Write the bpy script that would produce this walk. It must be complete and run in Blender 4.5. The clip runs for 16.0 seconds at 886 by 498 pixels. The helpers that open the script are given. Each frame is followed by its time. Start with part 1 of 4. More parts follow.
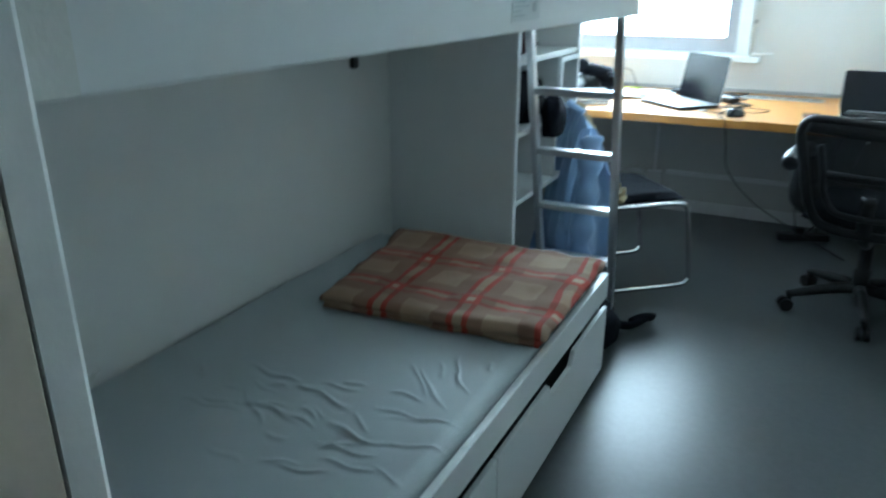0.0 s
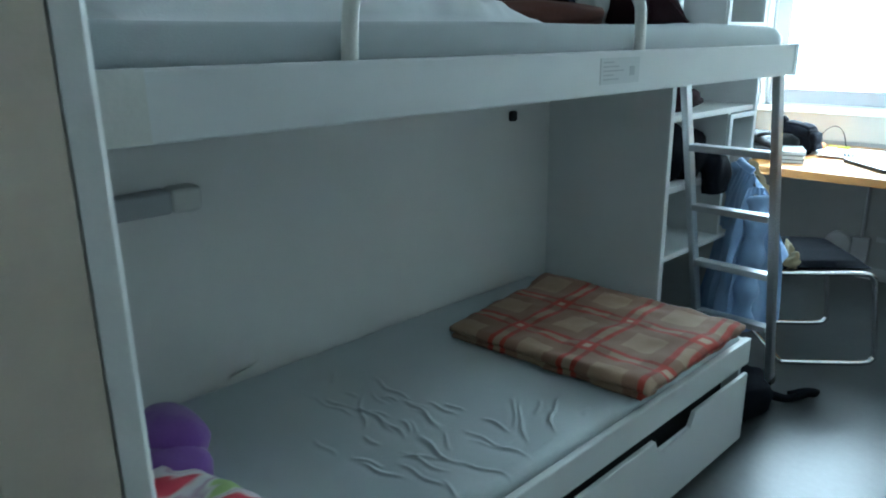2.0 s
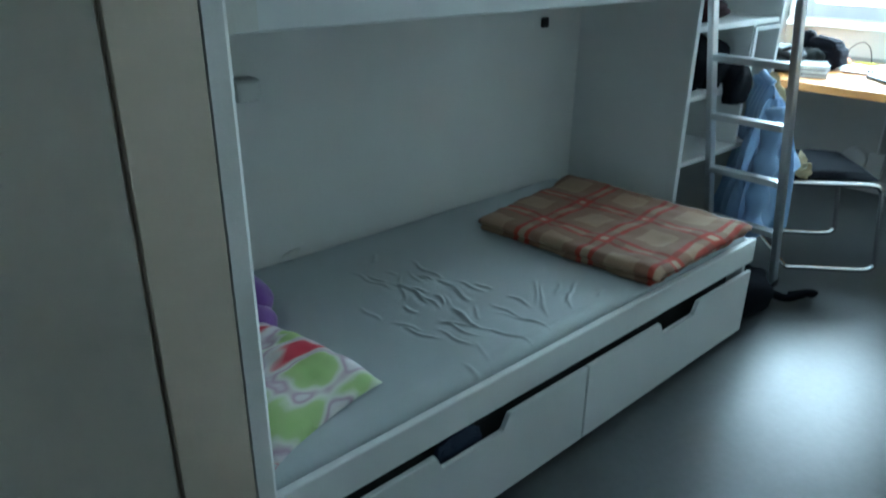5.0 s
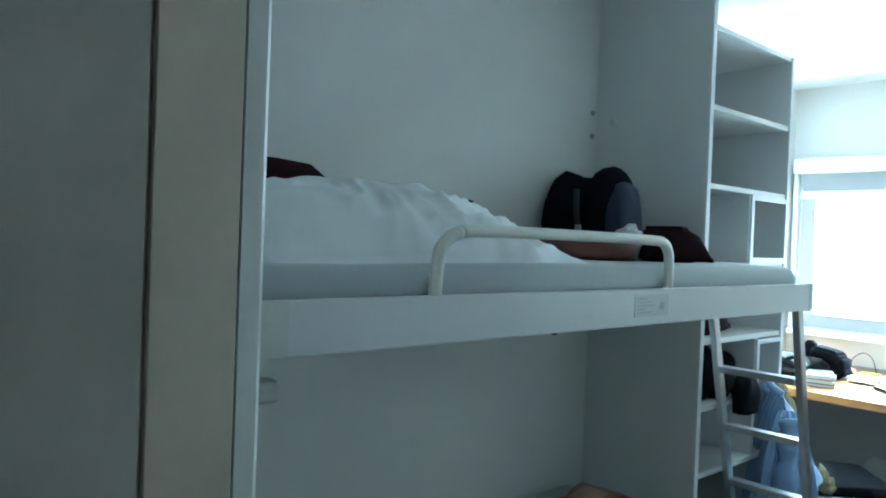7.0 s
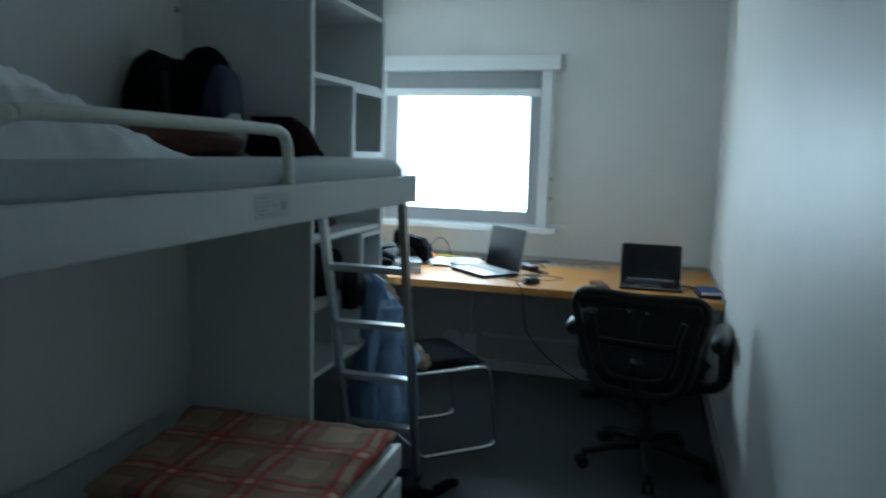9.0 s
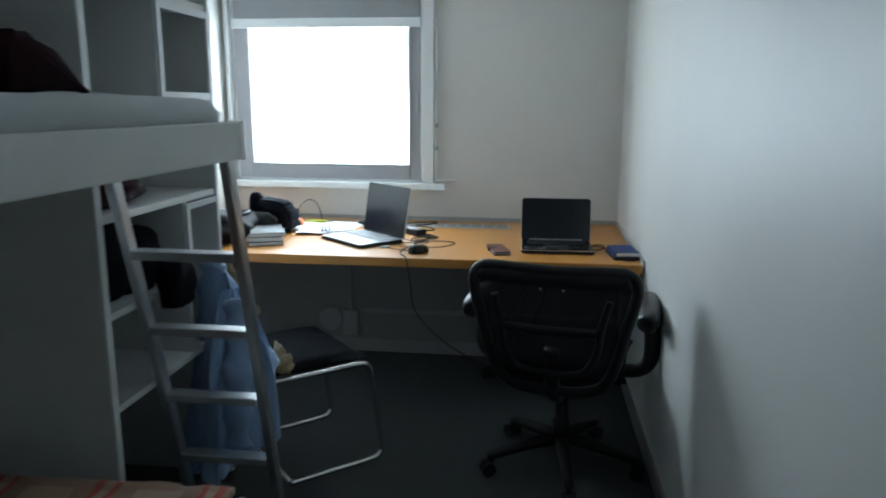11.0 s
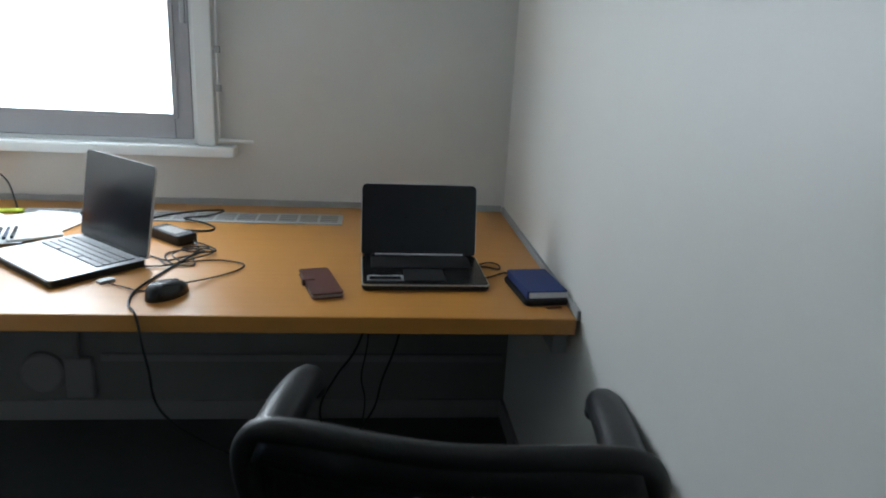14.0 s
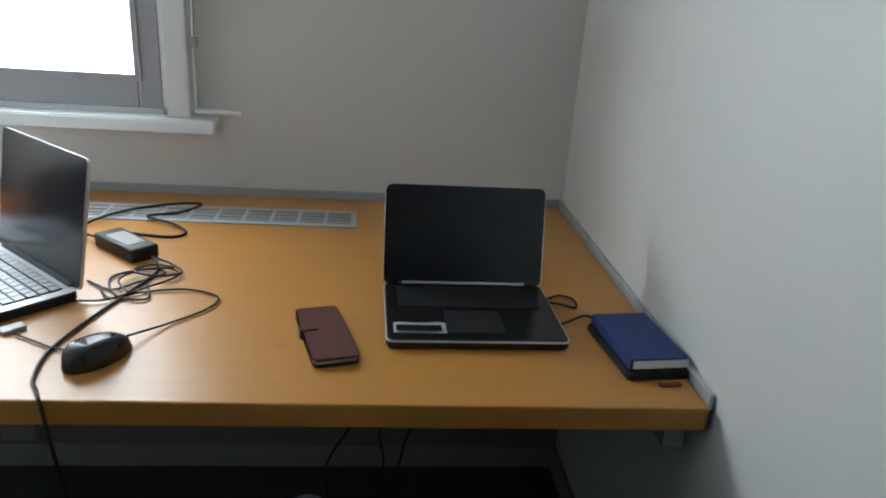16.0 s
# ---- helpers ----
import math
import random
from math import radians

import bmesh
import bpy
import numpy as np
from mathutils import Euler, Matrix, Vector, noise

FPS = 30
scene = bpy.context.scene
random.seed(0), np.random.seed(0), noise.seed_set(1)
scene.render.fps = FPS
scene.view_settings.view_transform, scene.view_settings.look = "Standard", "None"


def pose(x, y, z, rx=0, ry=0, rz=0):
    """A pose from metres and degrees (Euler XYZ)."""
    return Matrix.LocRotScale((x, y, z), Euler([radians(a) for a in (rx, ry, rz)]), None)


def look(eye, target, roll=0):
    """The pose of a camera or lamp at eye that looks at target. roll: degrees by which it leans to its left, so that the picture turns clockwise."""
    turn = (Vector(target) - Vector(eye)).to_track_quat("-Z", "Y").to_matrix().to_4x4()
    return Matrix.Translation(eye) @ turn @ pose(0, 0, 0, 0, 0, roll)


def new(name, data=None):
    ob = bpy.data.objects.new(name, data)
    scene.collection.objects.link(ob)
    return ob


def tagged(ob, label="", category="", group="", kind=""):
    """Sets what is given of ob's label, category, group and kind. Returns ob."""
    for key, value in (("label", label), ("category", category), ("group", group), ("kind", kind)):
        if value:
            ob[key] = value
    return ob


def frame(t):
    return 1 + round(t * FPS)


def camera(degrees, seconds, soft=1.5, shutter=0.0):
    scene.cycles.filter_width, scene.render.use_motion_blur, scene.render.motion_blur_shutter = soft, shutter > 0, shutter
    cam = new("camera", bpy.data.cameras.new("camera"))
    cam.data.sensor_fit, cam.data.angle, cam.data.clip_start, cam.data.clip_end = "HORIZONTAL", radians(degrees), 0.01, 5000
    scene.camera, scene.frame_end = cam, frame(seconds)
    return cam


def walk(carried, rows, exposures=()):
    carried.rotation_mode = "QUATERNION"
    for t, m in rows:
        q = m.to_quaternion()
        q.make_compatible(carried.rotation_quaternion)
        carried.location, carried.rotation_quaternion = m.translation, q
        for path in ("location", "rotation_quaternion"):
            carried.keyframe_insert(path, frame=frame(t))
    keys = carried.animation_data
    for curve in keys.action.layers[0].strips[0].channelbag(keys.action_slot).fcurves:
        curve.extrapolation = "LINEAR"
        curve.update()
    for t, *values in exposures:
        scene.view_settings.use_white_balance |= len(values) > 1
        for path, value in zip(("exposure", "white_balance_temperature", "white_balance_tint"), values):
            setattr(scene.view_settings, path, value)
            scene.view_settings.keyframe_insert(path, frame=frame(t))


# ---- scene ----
cam = camera(63.5, 16.0, soft=1.9, shutter=0.5)
PATH = [
    (0, (-0.311, -0.098, 1.374), (-1.173, 1.57, 0.683), -0.0),
    (0.5, (-0.199, -0.049, 1.354), (-1.276, 1.438, 0.561), 3.4),
    (1, (-0.142, -0.033, 1.406), (-1.46, 1.349, 0.811), 2.1),
    (1.5, (-0.075, 0.006, 1.408), (-1.426, 1.356, 0.814), -4.1),
    (2, (0.015, -0.051, 1.407), (-1.36, 1.287, 0.842), -0.7),
    (2.5, (0.117, -0.211, 1.436), (-1.28, 1.073, 0.803), -2.9),
    (3, (0.152, -0.264, 1.42), (-1.156, 1.004, 0.593), -1.4),
    (3.2, (0.148, -0.262, 1.402), (-1.143, 0.954, 0.478), -1.9),
    (5.3, (0.146, -0.243, 1.421), (-1.228, 1.028, 0.717), 1.5),
    (5.5, (0.147, -0.247, 1.428), (-1.264, 1.031, 0.815), 1.3),
    (6, (0.138, -0.253, 1.458), (-1.372, 0.994, 1.053), 1.2),
    (6.5, (0.142, -0.259, 1.476), (-1.388, 1.013, 1.28), 1.9),
    (7, (0.153, -0.267, 1.487), (-1.347, 1.056, 1.457), 2.2),
    (7.5, (0.160, -0.256, 1.470), (-1.225, 1.177, 1.317), 2.4),
    (8, (0.053, -0.242, 1.488), (-0.935, 1.486, 1.292), 3.2),
    (8.5, (0.0, -0.159, 1.464), (-0.767, 1.676, 1.257), 2.5),
    (9, (-0.063, -0.072, 1.464), (-0.608, 1.833, 1.195), 1.6),
    (9.2, (-0.08, -0.04, 1.454), (-0.523, 1.885, 1.142), 1.4),
    (11.3, (-0.195, 0.834, 1.42), (-0.342, 2.789, 1.024), -0.1),
    (11.5, (-0.223, 0.959, 1.419), (-0.262, 2.923, 1.04), -0.1),
    (12, (-0.21, 1.201, 1.412), (-0.147, 3.167, 1.055), -0.1),
    (12.5, (-0.181, 1.426, 1.436), (-0.172, 3.383, 1.023), -0.1),
    (13, (-0.177, 1.663, 1.42), (-0.138, 3.599, 0.919), 1.0),
    (13.5, (-0.2, 1.936, 1.421), (-0.058, 3.853, 0.868), 2.4),
    (14, (-0.187, 2.179, 1.398), (0.028, 4.081, 0.817), 3.0),
    (14.5, (-0.167, 2.388, 1.398), (-0.073, 4.294, 0.798), 2.6),
    (15, (-0.182, 2.545, 1.387), (-0.131, 4.438, 0.746), 3.1),
    (15.5, (-0.216, 2.688, 1.38), (-0.07, 4.565, 0.704), 4.2),
    (16, (-0.223, 2.808, 1.367), (-0.029, 4.669, 0.66), 4.0),
]
EXPOSURES = [(0.0, 0.65, 5010, -4), (3.2, 0.58, 4990, -4), (6.5, 0.70, 4900, -7), (7.5, 0.2, 4900, -7), (8.0, -0.42, 4930, -5), (8.5, -0.94, 4970, -4), (9.1, -1.12, 5010, -4), (11.4, -0.93, 5560, 6), (12.0, -1.44, 5620, 7), (12.5, -1.62, 5680, 8), (13.0, -1.42, 5710, 8), (14.0, -1.2, 5770, 9), (15.0, -1.3, 5780, 10), (16.0, -1.24, 5840, 10)]

walk(cam, [(t, look(eye, aim, roll)) for t, eye, aim, roll in PATH], EXPOSURES)

# ---- world and light ----
world = bpy.data.worlds.new("world")
scene.world = world
world.use_nodes = True
wn = world.node_tree.nodes
sky = wn.new("ShaderNodeTexSky")
sky.sky_type, sky.sun_disc = "NISHITA", False
sky.sun_elevation, sky.sun_rotation = radians(48), radians(20)
wn["Background"].inputs["Strength"].default_value = 0.15
world.node_tree.links.new(sky.outputs["Color"], wn["Background"].inputs["Color"])

sun_data = bpy.data.lights.new("sun", "SUN")
sun_data.energy, sun_data.angle, sun_data.color = 0.8, radians(20), (1.0, 0.96, 0.9)
sun = new("sun", sun_data)
sun.matrix_world = look((2, 12, 12), (0, 4, 0))

win_data = bpy.data.lights.new("window_daylight", "AREA")
win_data.shape, win_data.size, win_data.size_y = "RECTANGLE", 0.94, 0.82
win_data.energy, win_data.color = 55, (0.94, 1.0, 0.985)
win_lamp = new("window_daylight", win_data)
win_lamp.matrix_world = look((-1.355, 4.95, 1.46), (-1.62, 3.0, 1.3))


SKY_GLOW = 4.0      # brightness of the overcast sky beyond the window


# ---- materials ----
def material(name, base, rough=0.6, metal=0.0, var=0.12, scale=6.0, bump=0.15, fine=120.0, spec=0.5, tint=None, sheen=0.0, per_object=0.0):
    """A surface with broad stains and fine grain, and a slight relief."""
    m = bpy.data.materials.new(name)
    m.use_nodes = True
    n, l = m.node_tree.nodes, m.node_tree.links
    b = n["Principled BSDF"]
    co = n.new("ShaderNodeTexCoord")
    big, small = n.new("ShaderNodeTexNoise"), n.new("ShaderNodeTexNoise")
    big.inputs["Scale"].default_value, big.inputs["Detail"].default_value = scale, 5
    small.inputs["Scale"].default_value, small.inputs["Detail"].default_value = fine, 3
    l.new(co.outputs["Object"], big.inputs["Vector"])
    l.new(co.outputs["Object"], small.inputs["Vector"])
    add = n.new("ShaderNodeMath")
    add.operation = "MULTIPLY_ADD"
    add.inputs[1].default_value = 0.35
    l.new(small.outputs["Fac"], add.inputs[0])
    l.new(big.outputs["Fac"], add.inputs[2])
    ramp = n.new("ShaderNodeValToRGB")
    ramp.color_ramp.elements[0].position, ramp.color_ramp.elements[1].position = 0.4, 0.95
    dark = tint if tint else tuple(c * (1 - var) for c in base)
    ramp.color_ramp.elements[0].color = (*dark, 1)
    ramp.color_ramp.elements[1].color = (*base, 1)
    l.new(add.outputs[0], ramp.inputs["Fac"])
    l.new(ramp.outputs["Color"], b.inputs["Base Color"])
    rr = n.new("ShaderNodeMapRange")
    rr.inputs["To Min"].default_value, rr.inputs["To Max"].default_value = max(0.03, rough - 0.08), min(1, rough + 0.08)
    l.new(big.outputs["Fac"], rr.inputs["Value"])
    l.new(rr.outputs["Result"], b.inputs["Roughness"])
    b.inputs["Metallic"].default_value = metal
    b.inputs["Specular IOR Level"].default_value = spec
    if sheen:
        b.inputs["Sheen Weight"].default_value = sheen
    bp = n.new("ShaderNodeBump")
    bp.inputs["Strength"].default_value, bp.inputs["Distance"].default_value = bump, 0.004
    l.new(small.outputs["Fac"], bp.inputs["Height"])
    l.new(bp.outputs["Normal"], b.inputs["Normal"])
    return m


WALL = material("wall_paint", (0.70, 0.695, 0.665), 0.5, var=0.08, scale=2.2, bump=0.05, fine=160)
CEIL = material("ceiling_paint", (0.78, 0.785, 0.775), 0.8, var=0.05, scale=2, bump=0.1)


def floor_material():
    """Worn linoleum: broad dull areas, a fine mottle, no relief."""
    m = bpy.data.materials.new("grey_linoleum")
    m.use_nodes = True
    n, l = m.node_tree.nodes, m.node_tree.links
    p = n["Principled BSDF"]
    co, mp = n.new("ShaderNodeTexCoord"), n.new("ShaderNodeMapping")
    mp.inputs["Location"].default_value = (3.37, 5.21, 7.43)
    l.new(co.outputs["Object"], mp.inputs["Vector"])
    worn, mottle = n.new("ShaderNodeTexNoise"), n.new("ShaderNodeTexNoise")
    worn.inputs["Scale"].default_value, worn.inputs["Detail"].default_value = 2.3, 3
    mottle.inputs["Scale"].default_value, mottle.inputs["Detail"].default_value = 45, 2
    l.new(mp.outputs["Vector"], worn.inputs["Vector"])
    l.new(mp.outputs["Vector"], mottle.inputs["Vector"])
    mx = n.new("ShaderNodeMix")
    mx.data_type = "RGBA"
    mx.inputs["A"].default_value, mx.inputs["B"].default_value = (0.058, 0.062, 0.064, 1), (0.074, 0.079, 0.080, 1)
    l.new(mottle.outputs["Fac"], mx.inputs["Factor"])
    l.new(mx.outputs["Result"], p.inputs["Base Color"])
    rr = n.new("ShaderNodeMapRange")
    rr.inputs["To Min"].default_value, rr.inputs["To Max"].default_value = 0.27, 0.33
    l.new(worn.outputs["Fac"], rr.inputs["Value"])
    l.new(rr.outputs["Result"], p.inputs["Roughness"])
    p.inputs["Specular IOR Level"].default_value = 0.13
    return m


FLOOR = floor_material()
MELAMINE = material("white_melamine", (0.70, 0.71, 0.70), 0.42, var=0.05, scale=3, bump=0.04)
CREAM = material("cream_laminate", (0.56, 0.485, 0.39), 0.5, var=0.07, scale=3, bump=0.05)
GREYDOOR = material("grey_laminate", (0.385, 0.355, 0.305), 0.5, var=0.06, scale=2.5, bump=0.05)
TRIM = material("white_gloss_trim", (0.74, 0.76, 0.76), 0.35, var=0.05, scale=5, bump=0.05)
SASH = material("grey_window_frame", (0.36, 0.36, 0.38), 0.45, var=0.1, scale=6)
BLIND = material("grey_blind_fabric", (0.33, 0.34, 0.35), 0.85, var=0.08, fine=400, bump=0.3)
SKIRT = material("grey_skirting", (0.25, 0.25, 0.25), 0.5)
ALU = material("brushed_aluminium", (0.62, 0.64, 0.66), 0.38, metal=0.9, var=0.1, scale=20)
RAILW = material("white_enamel_tube", (0.76, 0.75, 0.69), 0.3, var=0.08)
CHROME = material("chrome_tube", (0.75, 0.75, 0.76), 0.18, metal=1.0, var=0.05)
BLACKP = material("black_plastic", (0.012, 0.012, 0.013), 0.5, var=0.3, scale=10, spec=0.35)
BLACKF = material("black_fabric", (0.011, 0.012, 0.016), 0.95, var=0.4, fine=300, bump=0.5, spec=0.03)
SHEET = material("grey_bed_sheet", (0.41, 0.45, 0.46), 0.55, var=0.08, scale=5, bump=0.12, fine=350, sheen=0.2)
DARK = material("drawer_gap_shade", (0.02, 0.02, 0.022), 0.9)


def wood_material():
    m = bpy.data.materials.new("beech_laminate")
    m.use_nodes = True
    n, l = m.node_tree.nodes, m.node_tree.links
    b = n["Principled BSDF"]
    co, mp = n.new("ShaderNodeTexCoord"), n.new("ShaderNodeMapping")
    mp.inputs["Scale"].default_value = (2.2, 60, 60)
    l.new(co.outputs["Object"], mp.inputs["Vector"])
    a, c = n.new("ShaderNodeTexNoise"), n.new("ShaderNodeTexNoise")
    a.inputs["Scale"].default_value, a.inputs["Detail"].default_value = 1.2, 6
    c.inputs["Scale"].default_value, c.inputs["Detail"].default_value = 3.0, 4
    l.new(mp.outputs["Vector"], a.inputs["Vector"])
    l.new(co.outputs["Object"], c.inputs["Vector"])
    mx = n.new("ShaderNodeMath")
    mx.operation = "MULTIPLY_ADD"
    mx.inputs[1].default_value = 0.4
    l.new(c.outputs["Fac"], mx.inputs[0])
    l.new(a.outputs["Fac"], mx.inputs[2])
    r = n.new("ShaderNodeValToRGB")
    r.color_ramp.elements[0].position, r.color_ramp.elements[1].position = 0.45, 0.95
    r.color_ramp.elements[0].color, r.color_ramp.elements[1].color = (0.42, 0.185, 0.032, 1), (0.46, 0.21, 0.042, 1)
    l.new(mx.outputs[0], r.inputs["Fac"])
    l.new(r.outputs["Color"], b.inputs["Base Color"])
    b.inputs["Roughness"].default_value = 0.36
    bp = n.new("ShaderNodeBump")
    bp.inputs["Strength"].default_value, bp.inputs["Distance"].default_value = 0.06, 0.002
    l.new(a.outputs["Fac"], bp.inputs["Height"])
    l.new(bp.outputs["Normal"], b.inputs["Normal"])
    return m


WOOD = wood_material()


# ---- mesh helpers ----
def part(name, bm, mat, parent=None, label="", smooth=False):
    me = bpy.data.meshes.new(name)
    bmesh.ops.recalc_face_normals(bm, faces=bm.faces)
    bm.to_mesh(me)
    bm.free()
    me.materials.append(mat)
    if smooth:
        for p in me.polygons:
            p.use_smooth = True
    ob = new(name, me)
    if parent:
        ob.parent = parent
    if label:
        ob["label"] = label
    return ob


def thing(name, label, category, group="", kind="", at=None):
    e = new(name)
    e.empty_display_size = 0.05
    if at is not None:
        e.matrix_world = at
    return tagged(e, label, category, group, kind)


def box(x0, x1, y0, y1, z0, z1, bevel=0.0, seg=2, bm=None):
    """A bevelled block between two corners, added to bm."""
    b = bmesh.new()
    bmesh.ops.create_cube(b, size=1, matrix=Matrix.Translation(((x0 + x1) / 2, (y0 + y1) / 2, (z0 + z1) / 2)) @ Matrix.Diagonal((abs(x1 - x0), abs(y1 - y0), abs(z1 - z0), 1)))
    if bevel:
        bmesh.ops.bevel(b, geom=b.edges[:], offset=bevel, segments=seg, affect="EDGES", profile=0.6)
    return merged(bm, b)


def merged(bm, b):
    if bm is None:
        return b
    t = bpy.data.meshes.new("t")
    b.to_mesh(t)
    b.free()
    bm.from_mesh(t)
    bpy.data.meshes.remove(t)
    return bm


def prism(outline, a0, a1, axis="x", bevel=0.0, bm=None):
    """A flat outline of (u, v) drawn out along an axis from a0 to a1."""
    b = bmesh.new()
    put = {"x": lambda a, u, v: (a, u, v), "y": lambda a, u, v: (u, a, v), "z": lambda a, u, v: (u, v, a)}[axis]
    lo = [b.verts.new(put(a0, u, v)) for u, v in outline]
    hi = [b.verts.new(put(a1, u, v)) for u, v in outline]
    n = len(outline)
    b.faces.new(lo[::-1])
    b.faces.new(hi)
    for i in range(n):
        b.faces.new((lo[i], lo[(i + 1) % n], hi[(i + 1) % n], hi[i]))
    if bevel:
        bmesh.ops.bevel(b, geom=b.edges[:], offset=bevel, segments=2, affect="EDGES")
    return merged(bm, b)


def smooth_path(points, n=8, closed=False):
    """Catmull-Rom points through the given ones."""
    p = [Vector(q) for q in points]
    out = []
    m = len(p)
    for i in range(m if closed else m - 1):
        if closed:
            a, b, c, d = p[(i - 1) % m], p[i], p[(i + 1) % m], p[(i + 2) % m]
        else:
            a, b, c, d = p[max(i - 1, 0)], p[i], p[i + 1], p[min(i + 2, m - 1)]
        for k in range(n):
            t = k / n
            out.append(0.5 * ((2 * b) + (c - a) * t + (2 * a - 5 * b + 4 * c - d) * t * t + (3 * b - a - 3 * c + d) * t ** 3))
    if not closed:
        out.append(p[-1])
    return out


def tube(points, r, sides=10, bm=None, closed=False, flat=1.0):
    """A round tube along points; r is a number or one for each point."""
    b = bmesh.new()
    pts = [Vector(q) for q in points]
    m = len(pts)
    rings = []
    up = None
    for i, q in enumerate(pts):
        if closed:
            d = (pts[(i + 1) % m] - pts[i - 1]).normalized()
        else:
            d = (pts[min(i + 1, m - 1)] - pts[max(i - 1, 0)]).normalized()
        if up is None:
            up = d.orthogonal().normalized()
        up = (up - d * up.dot(d)).normalized()
        side = d.cross(up)
        rad = r[i] if isinstance(r, (list, tuple)) else r
        rings.append([b.verts.new(q + (up * math.cos(a) + side * math.sin(a) * flat) * rad) for a in (2 * math.pi * k / sides for k in range(sides))])
    for i in range(m if closed else m - 1):
        u, v = rings[i], rings[(i + 1) % m]
        for k in range(sides):
            b.faces.new((u[k], u[(k + 1) % sides], v[(k + 1) % sides], v[k]))
    if not closed:
        b.faces.new(rings[0][::-1])
        b.faces.new(rings[-1])
    return merged(bm, b)


def lathe(profile, sides=24, at=(0, 0, 0), bm=None):
    """Turns (radius, z) pairs round the z axis."""
    b = bmesh.new()
    rings = [[b.verts.new((at[0] + r * math.cos(2 * math.pi * k / sides), at[1] + r * math.sin(2 * math.pi * k / sides), at[2] + z)) for k in range(sides)] for r, z in profile]
    for u, v in zip(rings, rings[1:]):
        for k in range(sides):
            b.faces.new((u[k], u[(k + 1) % sides], v[(k + 1) % sides], v[k]))
    b.faces.new(rings[0][::-1])
    b.faces.new(rings[-1])
    return merged(bm, b)


def sheet(nx, ny, fn, bm=None):
    """A grid surface; fn(u, v) gives the place for u, v in 0..1."""
    b = bmesh.new()
    g = [[b.verts.new(fn(i / nx, j / ny)) for j in range(ny + 1)] for i in range(nx + 1)]
    for i in range(nx):
        for j in range(ny):
            b.faces.new((g[i][j], g[i + 1][j], g[i + 1][j + 1], g[i][j + 1]))
    return merged(bm, b)


def closed_sheet(nx, ny, top, bottom):
    """Two grid surfaces joined round their rim."""
    b = bmesh.new()
    gt = [[b.verts.new(top(i / nx, j / ny)) for j in range(ny + 1)] for i in range(nx + 1)]
    gb = [[b.verts.new(bottom(i / nx, j / ny)) for j in range(ny + 1)] for i in range(nx + 1)]
    for i in range(nx):
        for j in range(ny):
            b.faces.new((gt[i][j], gt[i + 1][j], gt[i + 1][j + 1], gt[i][j + 1]))
            b.faces.new((gb[i][j], gb[i][j + 1], gb[i + 1][j + 1], gb[i + 1][j]))
    for i in range(nx):
        b.faces.new((gt[i][0], gb[i][0], gb[i + 1][0], gt[i + 1][0]))
        b.faces.new((gt[i][ny], gt[i + 1][ny], gb[i + 1][ny], gb[i][ny]))
    for j in range(ny):
        b.faces.new((gt[0][j], gt[0][j + 1], gb[0][j + 1], gb[0][j]))
        b.faces.new((gt[nx][j], gb[nx][j], gb[nx][j + 1], gt[nx][j + 1]))
    return b


def nz(x, y, z=0.0, s=1.0):
    return noise.noise(Vector((x * s, y * s, z)))


# ---- the room ----
XR, XL, XA = 0.344, -1.99, -1.84      # right wall, left wall, back of the bed alcove
YW, YB, H = 4.855, -1.75, 2.61       # window wall, wall behind, ceiling
XF, YN, YP = -0.875, 0.238, 2.385    # front of the beds, near and far end of the beds
XS, YS = -1.295, 3.14               # front and far end of the bookshelf
DZ, DY = 0.74, 3.766                # desk top and front


def structure(name, bm, mat, label, category):
    return tagged(part(name, bm, mat), label, category, kind="structure")


structure("floor", box(XL - 0.1, XR + 0.1, YB - 0.1, YW + 0.25, -0.12, 0), FLOOR, "grey glossy linoleum floor of the bedroom", "floor")
structure("ceiling", box(XL - 0.1, XR + 0.1, YB - 0.1, YW + 0.25, H, H + 0.12), CEIL, "plain white painted ceiling", "ceiling")
structure("wall_right", box(XR, XR + 0.1, YB, YW, 0, H), WALL, "plain off-white painted side wall", "wall")
structure("wall_left", box(XL - 0.1, XL, YB, YW, 0, H), WALL, "plain off-white painted wall behind the shelves", "wall")
structure("wall_behind", box(XL, XR, YB - 0.1, YB, 0, H), WALL, "plain off-white painted wall by the entrance", "wall")
structure("wall_alcove", box(XL, XA, YN, YS, 0, H), WALL, "scuffed white painted wall behind the beds", "wall")
WX0, WX1, WZ0, WZ1 = -1.94, -0.79, 0.965, 2.02
ww = box(XL, WX0, YW, YW + 0.2, 0, H)
box(WX1, XR, YW, YW + 0.2, 0, H, bm=ww)
box(WX0, WX1, YW, YW + 0.2, 0, WZ0, bm=ww)
box(WX0, WX1, YW, YW + 0.2, WZ1, H, bm=ww)
structure("wall_window", ww, WALL, "off-white painted wall with a single window", "wall")

